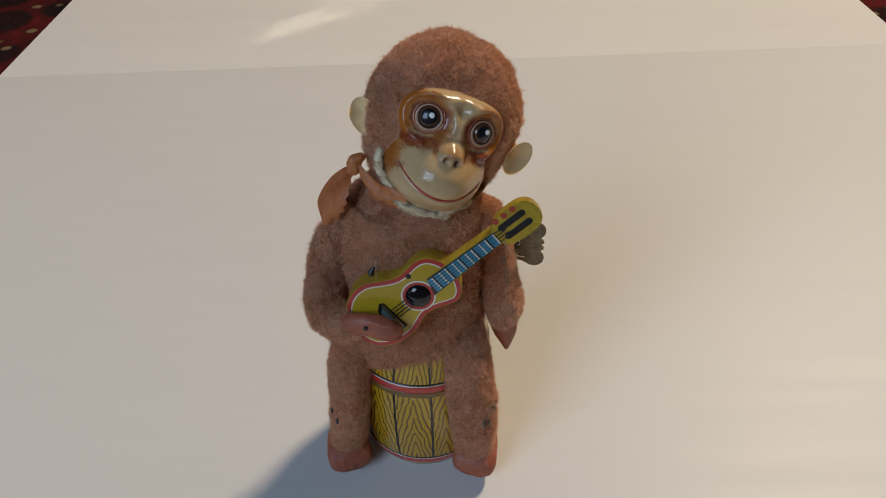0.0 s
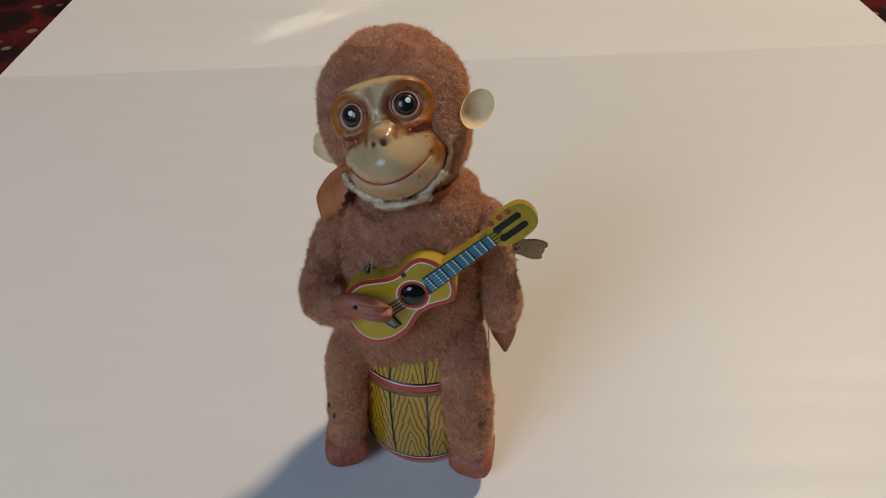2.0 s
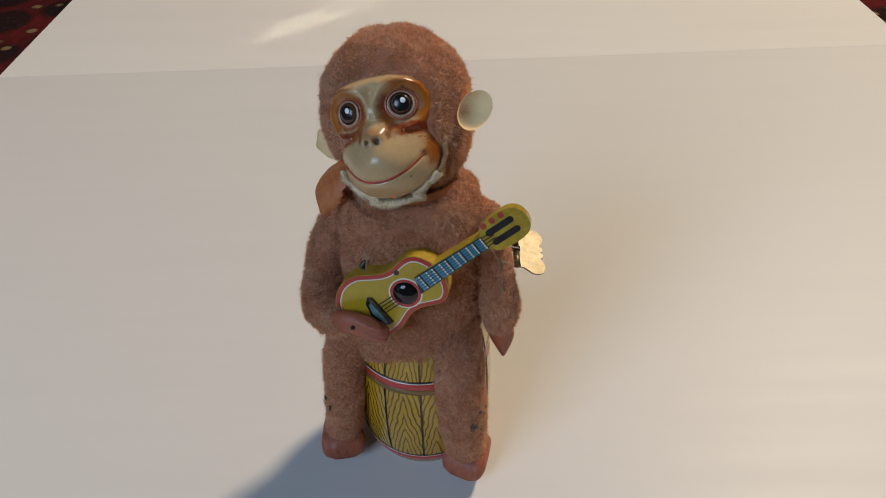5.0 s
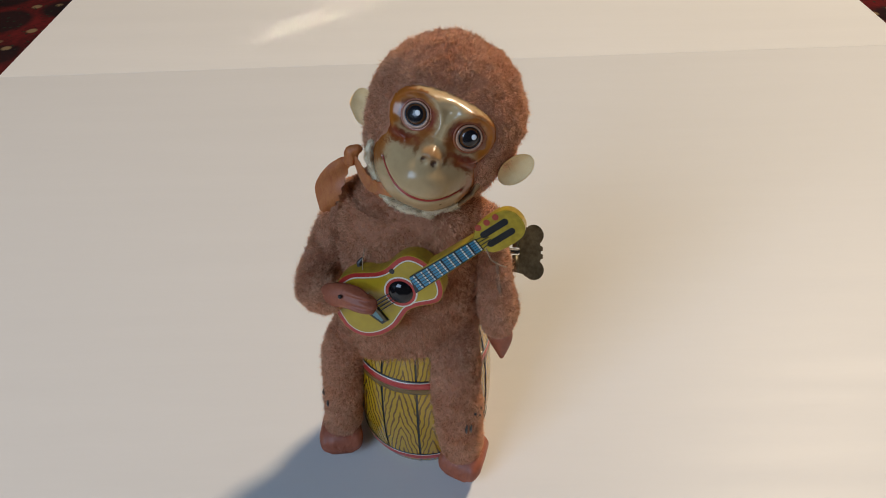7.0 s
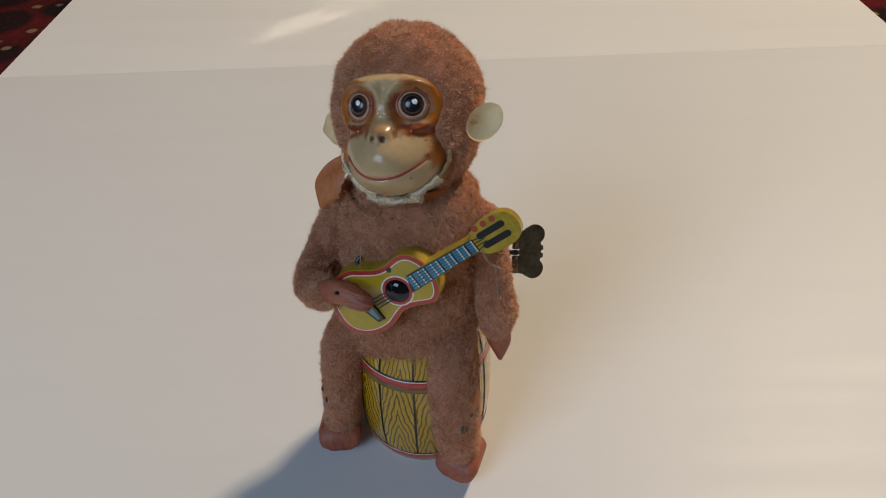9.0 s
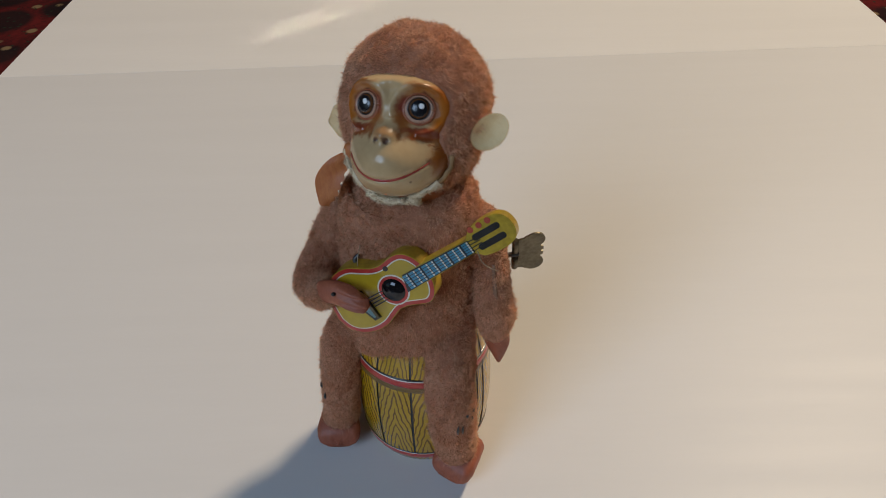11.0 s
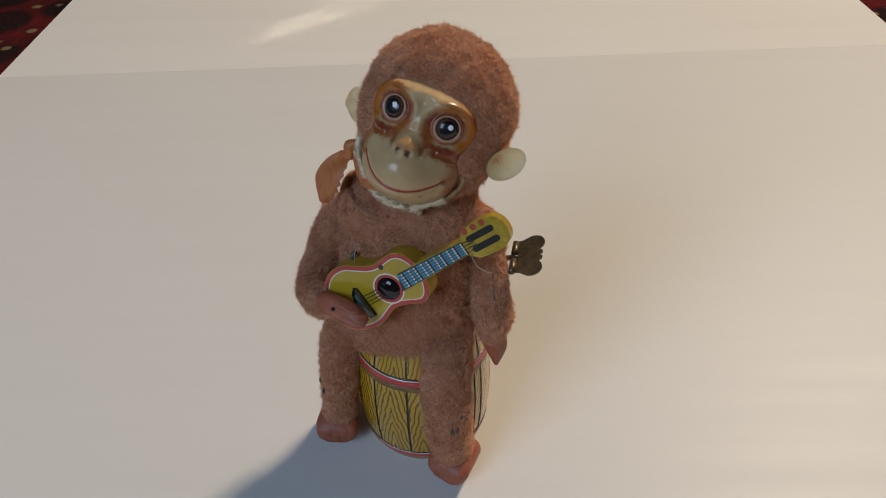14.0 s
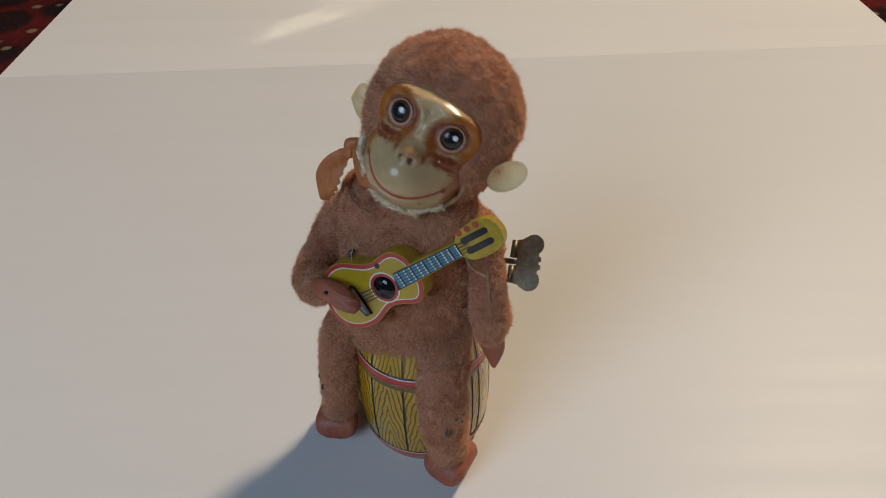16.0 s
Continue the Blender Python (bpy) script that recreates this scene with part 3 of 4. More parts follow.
ELBOW = (-41.9, 4.0, 154.6)  # the point about which the strumming forearm swings


def build_arms():
    # the arm that strums: a still upper arm and a forearm whose space starts at its joint
    v, f = tube([(-36, -3, 190, 8, 9), (-44.5, -5, 183, 10, 10.5), (-50, -9, 171, 10.3, 11), (-53.5, -16, 161, 10.3, 10.8)], 28, 5, up=(1, 0, 0.2))
    furry("upper_arm", lumpy(v, 1.2, 13, 5), outward_tube(v, f, 28), FUR, toy, 8.8, 1.85, 33, label="plush upper arm")
    s = np.array(ELBOW + (0, 0))
    rows = np.array([(-50.5, -8, 168, 8.6, 9), (-53.5, -16, 160.5, 10.2, 10.6), (-54.5, -27, 153, 10.8, 11), (-51, -39, 149.5, 10.4, 10.4), (-43, -48, 151, 9.2, 9.2), (-38, -52, 153.5, 8.2, 8.2)]) - s
    v, f = tube(rows, 28, 5, up=(1, 0, 0.2))
    v = lumpy(v, 1.2, 13, 5)
    arm = furry("forearm", v, outward_tube(v, f, 28), FUR, toy, 8.8, 1.85, 31, label="bent plush forearm that strums")
    arm.location = Vector(ELBOW) * U
    rows = np.array([(-41, -50, 154, 5.5, 5.2), (-35, -55, 157.5, 6.8, 5.2), (-28, -57.5, 160, 6.9, 5.0), (-20, -60, 160.0, 6.7, 4.4), (-13, -61.5, 158.8, 5.8, 3.6), (-9.5, -62, 158.0, 3.8, 2.6)]) - s
    v, f = tube(rows, 32, 7, up=(0, -1, 0.25))
    for i in range(len(v)):
        p = v[i] + np.array(ELBOW)
        if p[0] > -27:
            v[i][1] += 1.5 * math.sin((p[2] + 0.12 * p[0]) * 1.5) * min(1, (p[0] + 27) / 8)
    simple("paw", v, f, LEATHER, arm, "brown moulded rubber paw")
    v, f = tube(np.array([(-27, -62.0, 162.2, 1.1, 1.1), (-27, -63.4, 162.8, 1.2, 1.2)]) - s, 12, 2)
    simple("rivet", v, f, BLACK, arm, "dark rivet hole")
    # the other arm hangs straight down
    rows = [(34, -2, 196, 8, 9), (42.5, -3, 188, 9.5, 10), (46, -7, 168, 10, 10.5), (49, -10, 148, 10.4, 11.5), (51.5, -12, 131, 11.6, 12.5), (51.5, -12, 122, 10, 10.5)]
    v, f = tube(rows, 28, 5)
    v = lumpy(v, 1.0, 13, 8)
    f = outward_tube(v, f, 28)
    arm = furry("arm", v, f, FUR, toy, 8.8, 1.85, 32, label="hanging plush arm with a bare seam")
    rows = [(52, -11, 116, 8.5, 5.5), (53.5, -12, 106, 7.8, 4.6), (54.5, -12.5, 97, 4.6, 3.2), (55, -13, 90, 1.6, 1.4)]
    v, f = tube(rows, 20, 4)
    simple("paw", v, f, LEATHER, arm, "pointed brown rubber paw")
    v, f = tube([(50, -16.0, 172, 1.0, 0.6), (51.5, -18.4, 158, 1.6, 1.0), (53, -19.8, 148, 1.6, 1.0), (54, -20.8, 138, 1.0, 0.6)], 12, 5)
    simple("bare_seam", v, f, SHORN, arm, "bare woven backing along the seam")


# ---- the head, in its own space from the neck joint ----
NECK = (0.06, -4.95, 210.0)


def face_half_width(z):
    """The mask's outline: half width at each height."""
    return float(np.interp(z, (-1.5, -0.5, 2.5, 6, 10.5, 16, 21, 26, 30, 33.5, 38, 43, 48.5, 54.0, 58.0, 60.8, 62.2), (0, 8, 15, 20.5, 25.0, 27.6, 28.2, 27.4, 26.2, 26.0, 28.0, 29.6, 29.6, 26.6, 20.5, 11, 0)))


def bell(d, width):
    return math.exp(-(d / width) ** 2)


def face_depth(x, z):
    """How far the mask stands out towards the front, by soft bumps."""
    ax = abs(x)
    y = 38.2 - 0.0115 * x * x - 0.0035 * (z - 40) ** 2
    y += 13.6 * math.exp(-((x / 19.5) ** 2 + ((z - 15.5) / 15.5) ** 2) ** 1.35)      # muzzle
    y += 6.0 * bell(x, 5.2) * bell(z - 32.5, 4.6)                                    # nose
    y += 1.5 * bell(ax - 4.6, 1.9) * bell(z - 31, 2.8)                               # nose wings
    y -= 2.6 * bell(ax - 2.6, 1.25) * bell(z - 28.6, 1.5)                            # nostrils
    y -= 0.9 * bell(ax - 7.6, 1.0) * bell(z - 31.5, 3.6)
    d = math.hypot((x - math.copysign(14.6, x)) * 0.92, z - 44.6)
    y += 1.8 * bell(d - 11.8, 1.9) * (0.35 + 0.65 * (z > 40 or ax > 14))             # raised rims
    y += 2.0 * bell(x, 24) * bell(z - 56.5, 3.2)                                     # brow
    y -= 1.6 * bell(x, 2.6) * bell(z - 54, 4)
    y += 1.6 * bell(x, 3.4) * bell(z - 44, 6)                                        # bridge of the nose
    crease = 36.5 - 0.30 * ax
    y -= 1.1 * bell(z - crease, 1.7) * (1 - bell(x, 9))                              # fold over the muzzle
    y -= 1.2 * bell(z - mouth_z(x), 1.1) * (ax < 22)
    y += 0.7 * bell(z - mouth_z(x) + 3.0, 2.0) * bell(x, 12)                         # lower lip
    y -= 1.6 * bell(x, 20) * bell(z - 0.5, 2.6)
    k = math.exp(-(d / 9.4) ** 5)                                                    # eye sockets
    return y * (1 - k) + (32.6 - 0.36 * (ax - 14.3) - 0.06 * (z - 45)) * k


def mouth_z(x):
    return 9.0 + 9.4 * (abs(x) / 21.0) ** 2.2


def build_head():
    head = None
    n, m = 56, 36
    verts, faces = [], []
    cen = np.array((0.6, -5.2, 45.8))
    for i in range(m + 1):
        th = math.pi * i / m
        for k in range(n):
            a = 2 * math.pi * k / n
            x, y, z = math.sin(th) * math.cos(a), math.sin(th) * math.sin(a), math.cos(th)
            if z < 0:
                ring = (1 - min(1, abs(z) ** 2.7)) ** (1 / 2.7)
                x, y = ring * math.cos(a), ring * math.sin(a)
            sx = 41.2 - 4.5 * max(0, -z) ** 1.3
            sz = 42.4 if z > 0 else 46.5
            sy = 36 if y > 0 else 29.5
            verts.append((cen[0] + x * sx, cen[1] + y * sy, cen[2] + z * sz))
    for i in range(m):
        for k in range(n):
            faces.append((i * n + k, (i + 1) * n + k, (i + 1) * n + (k + 1) % n, i * n + (k + 1) % n))
    v = lumpy(lumpy(np.array(verts), 1.3, 15, 3), 0.9, 5.5, 13)

    def keep(p):
        hw = np.array([face_half_width(z) for z in p[:, 2]])
        return ~((p[:, 1] < -8) & (np.abs(p[:, 0]) < hw - 0.8) & (p[:, 2] < 60.5 - 4.0 * np.exp(-(p[:, 0] / 6) ** 2)))

    head = furry("head", v, faces, FUR, toy, 8.8, 1.85, 41, keep, (0, 0.1, -0.2), "round plush head that tilts")
    head.location = Vector(NECK) * U
    # the moulded mask
    zs = np.concatenate([np.linspace(-1.5, 2.5, 7), np.linspace(3.0, 56, 94), np.linspace(56.4, 62.2, 10)])
    cols = 96
    verts, faces = [], []
    for z in zs:
        hw = face_half_width(z)
        for k in range(cols + 1):
            x = hw * math.sin(math.pi / 2 * (2 * k / cols - 1))
            rim = (abs(x) / max(hw, 0.01)) ** 10
            verts.append((x, -face_depth(x, z) + 8.0 * rim + 8.0 * max(0, (z - 56.5) / 5.7) ** 2 + 6.0 * max(0, (2.5 - z) / 4) ** 2, z))
    for i in range(len(zs) - 1):
        for k in range(cols):
            p = i * (cols + 1) + k
            faces.append((p, p + 1, p + cols + 2, p + cols + 1))
    face = simple("face", verts, faces, FACE, head, "painted cream and orange vinyl monkey face")
    # mouth line
    xs = np.linspace(-21.5, 21.5, 47)
    row = []
    for x in xs:
        w = 0.85 * (1 - 0.6 * (abs(x) / 21.5) ** 2)
        row.append((x, -face_depth(x, mouth_z(x)) - 0.1, mouth_z(x), w, 0.45))
    vv, ff = tube(row, 8, 1, up=(0, -1, 0))
    simple("mouth", vv, ff, LIP, head, "thin red painted smile")
    for s in (-1, 1):
        ex, ez = s * 14.3, 45
        ey = -face_depth(ex, ez)
        prof = []
        for k in np.linspace(0, 1, 10):
            prof.append((5.15 * k + 0.01, 2.6 * math.sqrt(max(0, 1 - k * k))))
        vv, ff = lathe(prof, 32)
        vv = np.stack([vv[:, 0], -vv[:, 2], vv[:, 1]], 1)
        eye = simple("eye", vv, ff, IRIS, head, "glossy dark brown eye")
        eye.location = Vector((ex, ey - 1.6, ez)) * U
        eye.rotation_euler = (radians(-3), 0, radians(s * 19))
        for rad, thick, out, mat, note in ((5.35, 0.3, -0.3, BLACK, "dark painted eye line"), (6.1, 0.75, 0.2, LID, "raised pinkish white eyelid rim"), (7.4, 0.7, 1.0, LID_RED, "red-brown painted fold")):
            ring = [(rad * math.cos(a) * 1.05, out - thick * 0.3, rad * math.sin(a) * (0.97 if math.sin(a) > 0 else 1.02), thick * (1.0 - 0.35 * math.sin(a)), thick) for a in np.linspace(0, 2 * math.pi, 25)]
            vv, ff = tube(ring, 10, 2, caps=False, up=(0, 1, 0.01))
            lid = simple("eyelid", vv, ff, mat, head, note)
            lid.location, lid.rotation_euler = eye.location, eye.rotation_euler
        vv, ff = lathe([(0.01, 0.35), (1.0, 0.3), (1.45, 0)], 16)
        vv = np.stack([vv[:, 0] + 1.1, -vv[:, 2] - 2.45, vv[:, 1] + 1.2], 1)
        glint = simple("glint", vv, ff, EYE_WHITE, head, "white painted glint")
        glint.location, glint.rotation_euler = eye.location, eye.rotation_euler
        # ears: cupped felt ovals, one of them creased
        bm = bmesh.new()
        rn, an = 10, 36
        crease = 1.0 if s < 0 else 0.0
        sheets = []
        for back in (0, 1):
            rings = []
            for i in range(rn + 1):
                r = i / rn
                ring = []
                for k in range(an if i else 1):
                    a = 2 * math.pi * k / an
                    pu, pz = (9.4 - 1.6 * crease) * r * math.cos(a), (9.8 - 0.8 * crease) * r * math.sin(a)
                    cup = 3.6 * r * r + crease * 2.6 * bell(pz + 1, 3.2) * (0.4 + pu / 14) - back * 1.3 * math.sqrt(max(0.0, 1 - r ** 6))
                    lean = 0.28 * pz
                    out = pu + lean
                    ring.append(bm.verts.new(Vector((s * (44.4 - crease * 5.2 + 0.9 * out + 0.42 * cup), -10.5 + crease * 4.0 + 0.42 * out - 0.9 * cup, (35.6 - crease * 2.6) + pz)) * U))
                rings.append(ring)
            sheets.append(rings)
            for k in range(an):
                k2 = (k + 1) % an
                bm.faces.new((rings[0][0], rings[1][k], rings[1][k2]))
                for i in range(1, rn):
                    bm.faces.new((rings[i][k], rings[i + 1][k], rings[i + 1][k2], rings[i][k2]))
        for k in range(an):
            k2 = (k + 1) % an
            bm.faces.new((sheets[0][rn][k], sheets[1][rn][k], sheets[1][rn][k2], sheets[0][rn][k2]))
        bmesh.ops.recalc_face_normals(bm, faces=bm.faces[:])
        part("ear", bm, CREAM, head, "cupped cream rubber ear", smooth=True)
    # felt trim round the jaw
    rows = []
    for a in np.linspace(-0.88, 0.62, 31):
        z = -3.0 + 30 * abs(a) ** 2.2
        x = math.copysign(face_half_width(z) + 1.6, a) if abs(a) > 0.28 else a / 0.28 * 14.5
        if abs(a) <= 0.28:
            z = -3.9 + 1.5 * (a / 0.28) ** 2
        rows.append((x, -face_depth(x * 0.9, max(z, -2)) + 8.5, z, 1.7, 3.2))
    vv, ff = tube(rows, 12, 2, up=(0, -1, 0))
    vv = lumpy(vv, 1.3, 4.0, 9)
    furry("jaw_trim", vv, outward_tube(vv, ff, 12), FELT, head, 6.0, 1.25, 51, None, (0, 0, 0), "frayed cream felt trim round the jaw", wide=0.25)
    rows = [(face_half_width(z) + 1.2, -face_depth(face_half_width(z) * 0.94, z) + 8.5, z, 1.2, 2.0) for z in np.linspace(8, 22, 8)]
    vv, ff = tube(rows, 12, 3, up=(0, -1, 0))
    simple("bare_backing", lumpy(vv, 0.7, 3.0, 4), ff, TAN, head, "bare tan backing cloth beside the mask")


def build_ribbon():
    """A faded ribbon knotted at the side of the neck."""
    ribbon = None
    rows = [(24 * math.cos(a) - 1, -4 + 18 * math.sin(a), 212 + 2.5 * math.sin(a + 2.4), 1.0, 4.2) for a in np.linspace(0, 2 * math.pi, 25)]
    v, f = tube(rows, 12, 3, caps=False, up=(0, 0.01, 1))
    ribbon = simple("neck_ribbon", v, f, RIBBON, toy, "faded orange satin ribbon knotted at the neck")
    v, f = tube([(-26.8, -13.0, 238.1, 2.6, 2.6), (-29.8, -14.0, 235.6, 3.8, 3.4), (-30.8, -15.5, 231.1, 3.0, 2.6)], 18, 4)
    simple("knot", lumpy(v, 0.9, 3.0, 2), f, RIBBON, ribbon)

    def strip(points, width, name, across):
        p = smooth_path(points, 6)
        verts, faces = [], []
        for i, (x, y, z, w, tw) in enumerate(p):
            d = np.array(across) + np.array((0, 0.5, 0)) * math.sin(tw * 3)
            for k in range(5):
                q = (k / 4 - 0.5) * width * w * (1 + (0.12 * math.sin(i * 1.9) + 0.08 * math.sin(i * 4.3)) * (k == 4))
                verts.append(np.array((x, y, z)) + d * q + np.array((0, 1, 0)) * 0.9 * math.sin(k * 1.6 + i * 0.35))
        m = len(p)
        verts = verts + [v + np.array((0.1, 0.5, 0)) for v in verts]
        for o in (0, m * 5):
            for i in range(m - 1):
                for k in range(4):
                    faces.append((o + i * 5 + k, o + i * 5 + k + 1, o + i * 5 + 5 + k + 1, o + i * 5 + 5 + k))
        simple(name, verts, faces, RIBBON, ribbon)

    strip([(-32.7, -15.0, 232.8, 0.45, 0.4), (-37.5, -17.0, 227.2, 0.9, 0.6), (-41.4, -19.0, 220.0, 1.15, 0.9), (-44.6, -20.5, 211.5, 1.15, 1), (-46.9, -22.0, 201.1, 0.45, 0.8)], 13.0, "ribbon_tail", (0.88, -0.2, -0.3))
    strip([(-28.4, -15.0, 234.1, 0.5, 0.2), (-23.6, -22.0, 230.3, 0.9, 0.3), (-17.0, -28.0, 227.9, 1, 0.4), (-10.3, -33.0, 228.5, 0.95, 0.4), (-2.3, -36.0, 227.6, 0.8, 0.3)], 6.5, "ribbon_band", (0.35, -0.2, 0.9))


# ---- the tin guitar, in the plane of its front ----
def guitar_outline(inset=0.0):
    us = (-43, -41.5, -38, -32, -25, -17, -10, -4, 1, 5, 11, 16, 20, 23, 24.5)
    hs = (0.0, 8.8, 16.4, 21.8, 24.2, 23.6, 19.8, 16.6, 15.4, 15.6, 16.3, 15.6, 12.8, 7.4, 0.0)
    p = smooth_path(list(zip(us, hs)), 4)
    half = [(u, max(h, 0)) for u, h in p]
    pts = half + [(u, -h * float(np.interp(u, (-5, 14), (0.66, 0.98)))) for u, h in half[-2:0:-1]]
    if inset:
        q = np.array(pts)
        t = np.roll(q, -1, 0) - np.roll(q, 1, 0)
        nn = np.stack([t[:, 1], -t[:, 0]], 1)
        nn /= np.linalg.norm(nn, axis=1)[:, None] + 1e-9
        pts = [tuple(a) for a in q + nn * inset]
    return pts[::-1]


def disc(u, w, r, n=40, squash=1.0):
    return [(u + r * math.cos(2 * math.pi * k / n), w + r * squash * math.sin(2 * math.pi * k / n)) for k in range(n)]


def bar(u0, w0, u1, w1, width):
    d = np.array((u1 - u0, w1 - w0), float)
    d /= np.linalg.norm(d)
    s = np.array((-d[1], d[0])) * width / 2
    a, b = np.array((u0, w0)), np.array((u1, w1))
    return [tuple(a - s), tuple(b - s), tuple(b + s), tuple(a + s)]


def capsule(u0, w0, u1, w1, r, n=10):
    d = math.atan2(w1 - w0, u1 - u0)
    out = [(u1 + r * math.cos(d + a), w1 + r * math.sin(d + a)) for a in np.linspace(-math.pi / 2, math.pi / 2, n)]
    return out + [(u0 + r * math.cos(d + a), w0 + r * math.sin(d + a)) for a in np.linspace(math.pi / 2, 3 * math.pi / 2, n)]


def build_guitar():
    o = guitar_outline
    v, f = plate(o(-0.4), -12, -0.3)
    guitar = simple("guitar", v, f, YELLOW_OLD, toy, "scuffed yellow tin toy guitar", smooth=False)

    def flat(name, outline, z0, z1, mat, label=""):
        v, f = plate(outline, z0, z1)
        return simple(name, v, f, mat, guitar, label, smooth=False)

    flat("front_rim", o(0), -0.8, 0.0, RED, "red printed border")
    flat("front_line", o(2.3), -0.2, 0.22, WHITE_LINE, "white printed line")
    flat("soundboard", o(3.0), -0.1, 0.4, YELLOW, "yellow soundboard")
    flat("neck", [(20, -5.2), (60, -4.0), (60, 4.0), (20, 5.2)], -7.5, 0.45, YELLOW_OLD, "yellow tin neck")
    flat("rosette", disc(0.3, 0, 8.6), 0.2, 0.6, RED, "red ring round the sound hole")
    flat("rosette_line", disc(0.3, 0, 9.5), 0.2, 0.5, WHITE_LINE)
    v, f = lathe([(0.05, 3.4), (2, 3.25), (4, 2.8), (6, 2.0), (7.0, 0.65)], 36)
    simple("sound_hole", v + np.array((0.3, 0, 0.0)), f, GLOSS_BLACK, guitar, "glossy black dome in the sound hole")
    board = flat("fretboard", [(7.6, -4.9), (55.5, -3.6), (55.5, 3.6), (11.2, 4.9)], 0.3, 1.3, BLACK, "blue and black printed fretboard")
    for k in range(10):
        u = 10.6 + k * 4.5
        hw = float(np.interp(u, (10, 56), (4.5, 3.3)))
        for j in range(5):
            w0 = -hw + j * 2 * hw / 5
            v, f = plate([(u, w0 + 0.22), (u + 3.5, w0 + 0.22), (u + 3.5, w0 + 2 * hw / 5 - 0.22), (u, w0 + 2 * hw / 5 - 0.22)], 1.2, 1.5)
            simple("fret_field", v, f, BLUE, board, smooth=False)
            if k % 2 == 1:
                for du in (-1.9, 3.3):
                    v, f = plate(bar(u + du, w0 + hw / 5, u + du + 0.9, w0 + hw / 5, 1.05), 1.45, 1.7)
                    simple("fret_mark", v, f, WHITE_LINE, board, smooth=False)
    for k in range(4):
        w = -2.9 + k * 1.93
        for u0, u1 in ((-18.5, -5.5), (54.5, 62)):
            v, f = plate(bar(u0, w * 1.05, u1, w * (1.0 if u1 < 0 else 0.8), 0.4), 0.5, 1.2)
            simple("string", v, f, BLACK, guitar, "thin black string", smooth=False)
    # headstock
    head_out = smooth_path([(54.5, 3.8), (57.5, 6.6), (60, 8.4), (68, 9.4), (76, 8.8), (80.5, 5.6), (82, 0), (80.5, -5.6), (76, -8.6), (68, -9.2), (60, -8.2), (57.5, -6.4), (54.5, -3.8)], 4)
    head_out = [tuple(p) for p in head_out[::-1]]
    hs = flat("headstock", head_out, -4.5, 0.7, YELLOW_OLD, "yellow headstock with two black slots")
    for w in (3.0, -3.0):
        v, f = plate(capsule(60.5, w, 74, w, 1.75), 0.6, 1.0)
        simple("slot", v, f, BLACK, guitar, smooth=False)
    for u in (60.5, 66, 71.5):
        v, f = plate(disc(u, 7.6, 1.7, 18), 0.5, 0.95)
        simple("tuner", v, f, LIP, guitar, "red printed tuner", smooth=False)
    # bridge, tailpiece and the dark bead
    br = flat("bridge", [(-22.5, -10.2), (-17.2, -10.2), (-17.2, 8.6), (-19.5, 10.2), (-23.0, 7.4), (-25.5, 0)], 0.3, 0.9, BLACK, "teal and black bridge")
    v, f = plate([(-21.6, -8.6), (-19.6, -8.6), (-19.6, 7.0), (-22.2, 5.6), (-24.0, 0)], 0.8, 1.1)
    simple("bridge_inlay", v, f, TEAL, guitar, smooth=False)
    v, f = plate(capsule(-18.4, -9.0, -18.4, 8.0, 0.9), 0.8, 2.2)
    simple("saddle", v, f, STEEL, guitar, "dull metal saddle", smooth=False)
    v, f = plate(disc(4.6, 12.6, 1.5, 14), 0.3, 0.8)
    simple("bead", v, f, BLACK, guitar, "small dark hole", smooth=False)
    v, f = tube([(-15, 21, -8, 1.2, 1.2), (-14, 24.2, -8.5, 1.8, 1.5), (-11, 25.2, -9, 1.1, 1.0)], 14, 3)
    simple("fixing_tab", v, f, DARK_STEEL, guitar, "bent dark metal tab")
    guitar.matrix_basis = Matrix.Translation(Vector(GUITAR_AT) * U) @ GUITAR_TURN
    # loose thread on the headstock
    v, f = tube([(47, -44, 205, 0.3, 0.3), (50, -46, 200, 0.3, 0.3), (54, -45, 196, 0.3, 0.3), (58, -43, 193, 0.3, 0.3)], 6, 4)
    simple("loose_thread", v, f, THREAD, toy, "loose pale thread")


GUITAR_AT = (1.3, -48.3, 171.4)
_u = Vector((0.762, 0.1, 0.64)).normalized()
_n = Vector((-0.045, -0.978, 0.205))
_n = (_n - _n.dot(_u) * _u).normalized()
_w = _n.cross(_u)
GUITAR_TURN = Matrix((_u, _w, _n)).transposed().to_4x4()


# ---- the winding key; its space has x along the shaft ----
KEY_AT = (56, 4, 164.5)


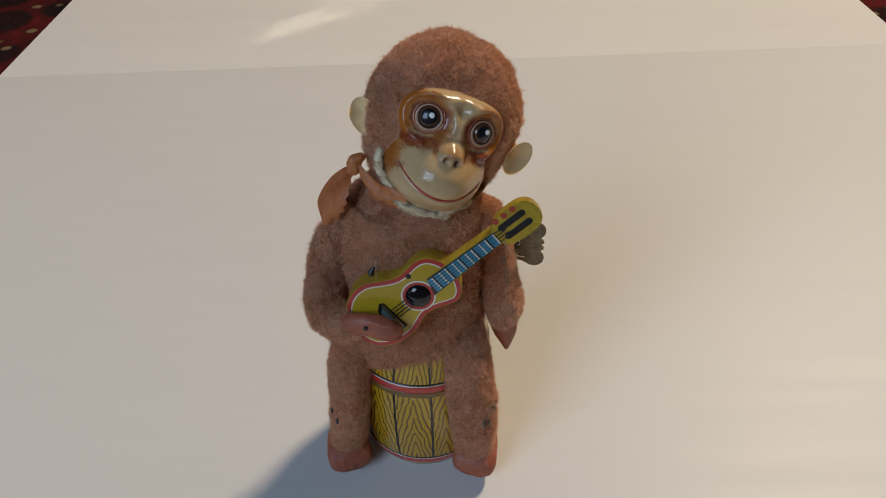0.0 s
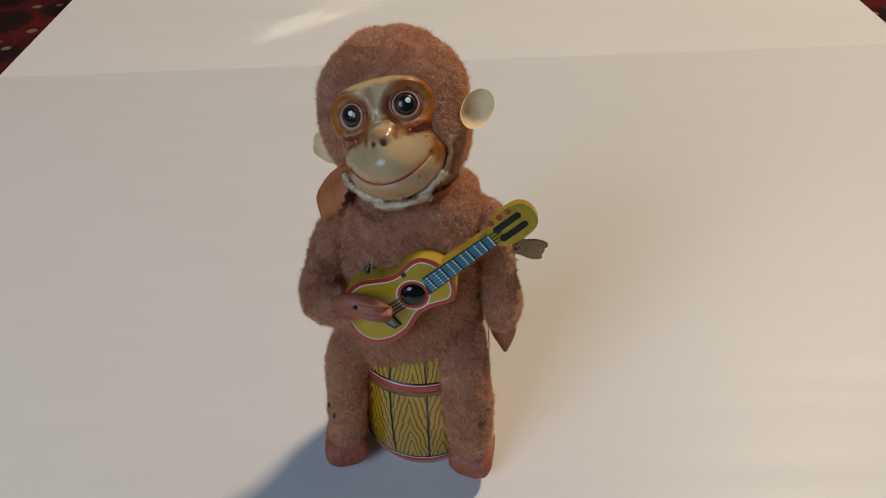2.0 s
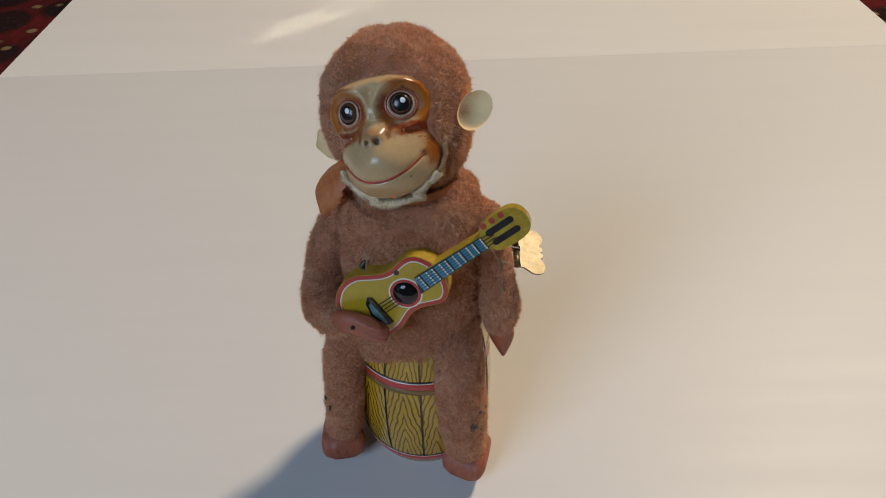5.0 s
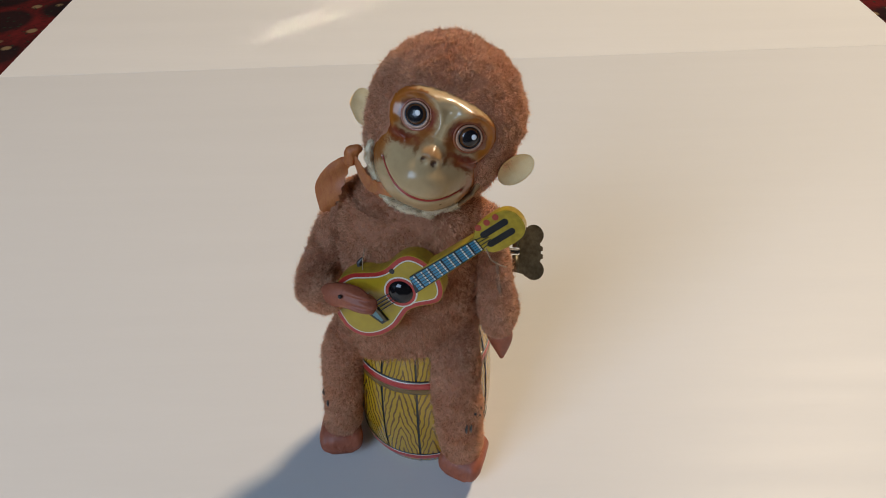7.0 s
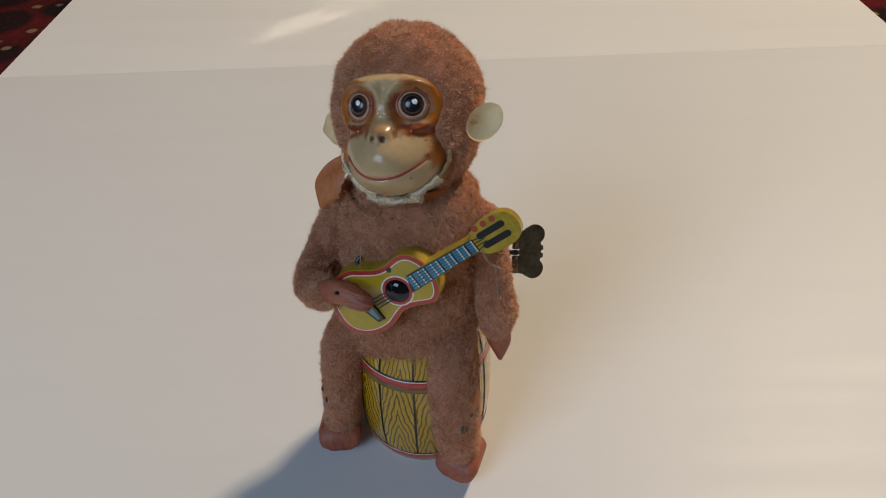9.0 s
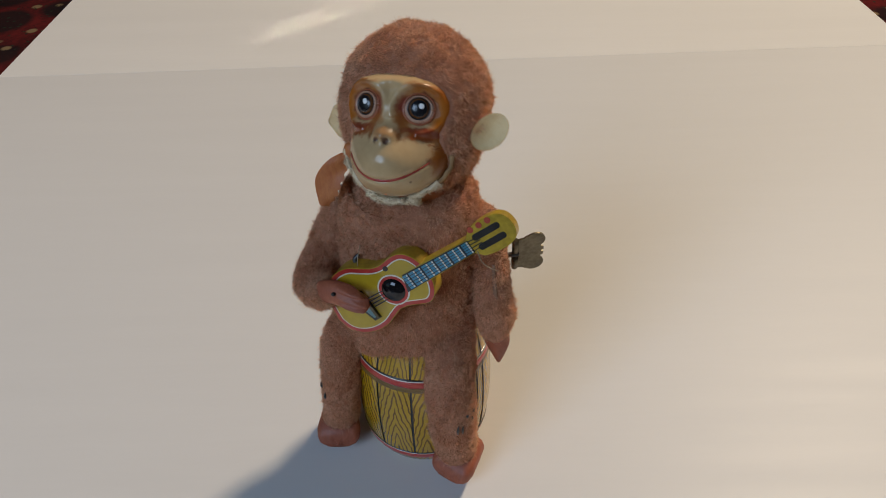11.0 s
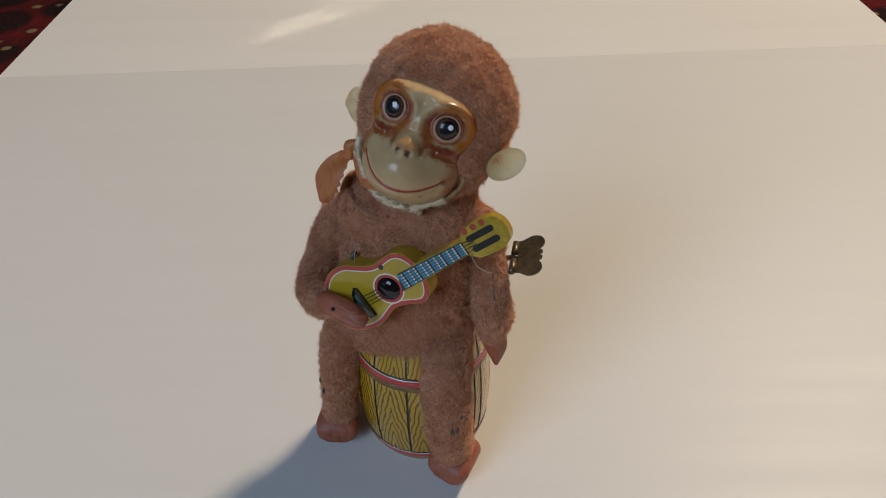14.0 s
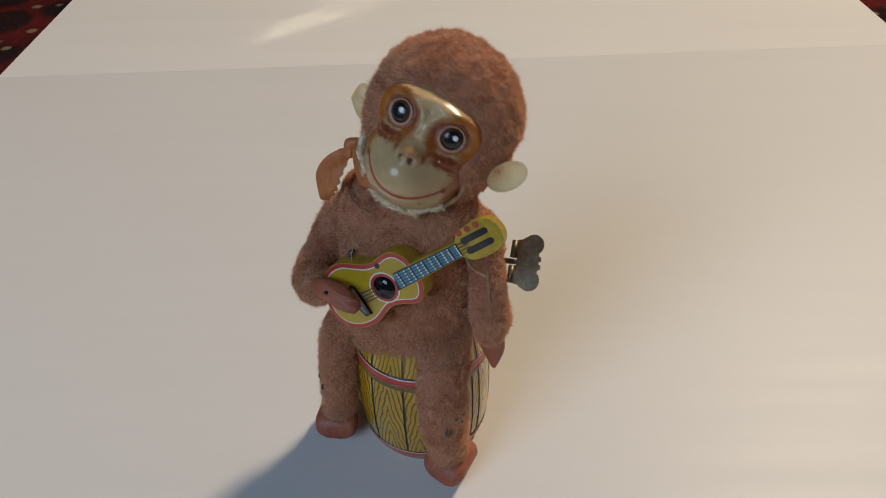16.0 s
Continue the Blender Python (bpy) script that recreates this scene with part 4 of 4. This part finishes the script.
def build_key():
    v, f = tube([(-14, 0, 0, 1.6, 1.6), (4, 0, 0, 1.6, 1.6)], 12, 2, up=(0, 0, 1))
    key = simple("winding_key", v, f, DARK_STEEL, toy, "tarnished brass butterfly winding key")
    out = [(3, -12.5), (8, -13.5), (9.5, -15)] + [(14.5 + 6.2 * math.cos(a), -10.5 + 6.2 * math.sin(a)) for a in np.linspace(-2.4, 0.9, 14)]
    out += [(18.6, -4.2), (20.0, -3.6), (20.2, -1.2), (18.8, -0.6), (18.8, 0.6), (20.2, 1.2), (20.0, 3.6), (18.6, 4.2)]
    out += [(14.5 + 6.2 * math.cos(a), 10.5 + 6.2 * math.sin(a)) for a in np.linspace(-0.9, 2.4, 14)] + [(9.5, 15), (8, 13.5), (3, 12.5), (3, 2.2), (5.5, 2.2), (5.5, -2.2), (3, -2.2)]
    v, f = plate(out, -0.55, 0.55)
    v = np.stack([v[:, 0], v[:, 2], v[:, 1]], 1)
    simple("key_blade", v, f, STEEL, key, "flat bow of the key", smooth=False)
    for z0, z1 in ((-12.5, -2.4), (2.4, 12.5)):
        v, f = tube([(3, 0, z0, 2.0, 2.0), (3, 0, z1, 2.0, 2.0)], 14, 2, caps=False, up=(1, 0, 0))
        simple("key_fold", v, f, STEEL, key, "rolled fold of the key")
    key.location = Vector(KEY_AT) * U
    return key


build_barrel()
build_body()
build_arms()
build_head()
build_ribbon()
build_guitar()
build_key()


# ---- what moves ----
def motions():
    def child(name):
        return next(o for o in toy.children if o.name.split(".")[0] == name)

    # the toy creeps round on the spot: seconds, x, y, turn
    walk(toy, [(t, pose(x * U, y * U, 0, 0, 0, a)) for t, x, y, a in TOY_ROWS])
    # the head nods from side to side: seconds, pitch, tilt, turn
    walk(child("head"), [(t, pose(NECK[0] * U, NECK[1] * U, NECK[2] * U, a, b, c)) for t, a, b, c in HEAD_ROWS])
    # the forearm swings about its joint: seconds, degrees upwards
    axis = Vector((-0.988, -0.074, -0.132))
    walk(child("forearm"), [(t, Matrix.Translation(Vector(ELBOW) * U) @ Matrix.Rotation(radians(a - 19), 4, axis)) for t, a in ARM_ROWS])
    # the key unwinds
    turn = [(0, -50), (1.5, -25), (3, 2), (3.5, 22), (4, 33), (6.5, 74), (8, 92), (9, 105), (11.5, 148), (12, 155), (12.5, 165), (13, 177), (13.5, 204), (14, 222), (14.5, 234), (15, 243), (15.5, 251), (16, 258)]
    walk(child("winding_key"), [(t, pose(KEY_AT[0] * U, KEY_AT[1] * U, KEY_AT[2] * U, 0, 0, 8) @ pose(0, 0, 0, 51 + a) @ pose(0, 0, 0, 0, 0, -17)) for t, a in turn])


TOY_ROWS = [
    (0, 0.36, -3.01, -0.11),
    (0.5, 0.35, -2.77, -1.20),
    (1, 0.34, -2.54, -1.98),
    (1.5, 0.33, -2.31, -2.81),
    (2, 0.33, -2.09, -3.39),
    (2.5, 0.32, -1.88, -4.37),
    (3, 0.31, -1.67, -5.19),
    (3.5, 0.30, -1.47, -6.02),
    (4, 0.29, -1.28, -6.67),
    (6.5, 0.26, -0.40, -10.77),
    (7, 0.25, -0.24, -11.38),
    (7.5, 0.24, -0.09, -11.80),
    (8, 0.23, 0.05, -12.51),
    (8.5, 0.22, 0.18, -13.07),
    (9, 0.22, 0.31, -13.54),
    (11.5, 0.18, 0.82, -16.58),
    (12, 0.17, 0.89, -17.05),
    (12.5, 0.16, 0.96, -17.70),
    (13, 0.16, 1.02, -18.39),
    (13.5, 0.15, 1.07, -18.81),
    (14, 0.14, 1.11, -19.26),
    (14.5, 0.13, 1.15, -19.76),
    (15, 0.12, 1.17, -20.57),
    (15.5, 0.12, 1.18, -21.17),
    (16, 0.11, 1.19, -22.21),
]
HEAD_ROWS = [
    (0, -20.4, 23.7, 5.5),
    (0.5, -19.7, 22.6, 5.9),
    (1, -22.6, 21.8, 4.2),
    (1.5, -28.7, -6.1, 0.8),
    (2, -29.6, -14.9, -0.9),
    (2.5, -27.9, -2.3, 0.3),
    (3, -20.9, 22.8, 3.2),
    (3.5, -20.9, 22.7, 4.0),
    (4, -21.4, 23.1, 3.8),
    (4.2, -24.2, 16.3, 2.2),
    (4.5, -27.0, -3.0, 0.5),
    (5, -28.8, -16.0, -2.0),
    (5.5, -28.0, -8.0, -2.0),
    (6, -22.5, 19.0, 0.8),
    (6.5, -22.2, 23.3, 1.4),
    (7, -21.8, 22.6, 0.6),
    (7.5, -26.4, 3.8, 0.0),
    (8, -28.0, -16.8, -4.6),
    (8.5, -28.5, -15.6, -3.7),
    (9, -28.3, -8.7, -2.3),
    (9.2, -24.7, 12.8, -0.0),
    (9.5, -21.5, 20.0, 0.3),
    (10, -21.0, 22.0, 0.0),
    (10.5, -21.8, 20.5, -0.8),
    (10.9, -26.0, 3.0, -3.0),
    (11.2, -28.0, -13.0, -5.0),
    (11.5, -28.2, -14.8, -5.5),
    (12, -28.1, -13.3, -5.9),
    (12.5, -25.5, 13.5, -3.7),
    (13, -20.3, 21.6, -0.6),
    (13.5, -20.9, 21.8, -1.5),
    (14, -24.3, 14.3, -3.0),
    (14.5, -28.4, -14.9, -6.2),
    (15, -27.5, -16.6, -7.3),
    (15.5, -27.7, -13.0, -7.3),
    (16, -22.2, 19.7, -2.0),
]
ARM_ROWS = [(0, 18.8), (0.5, 16.6), (1, 21.1), (1.5, 10.2), (2, 28.5), (2.5, 20.0), (3, 19.2), (3.5, 24.9), (4, 10.8), (4.2, 12.4), (4.6, 28), (5, 14), (5.5, 29), (6, 13), (6.5, 14.1), (7, 29.6), (7.5, 13.1), (8, 24.6), (8.5, 16.3), (9, 30.0), (9.2, 15.7), (9.6, 12), (10, 28), (10.5, 14), (11, 28), (11.5, 23.8), (12, 10.8), (12.5, 29.8), (13, 16.5), (13.5, 13.4), (14, 17.8), (14.5, 14.0), (15, 22.0), (15.5, 12.1), (16, 25.2)]


motions()
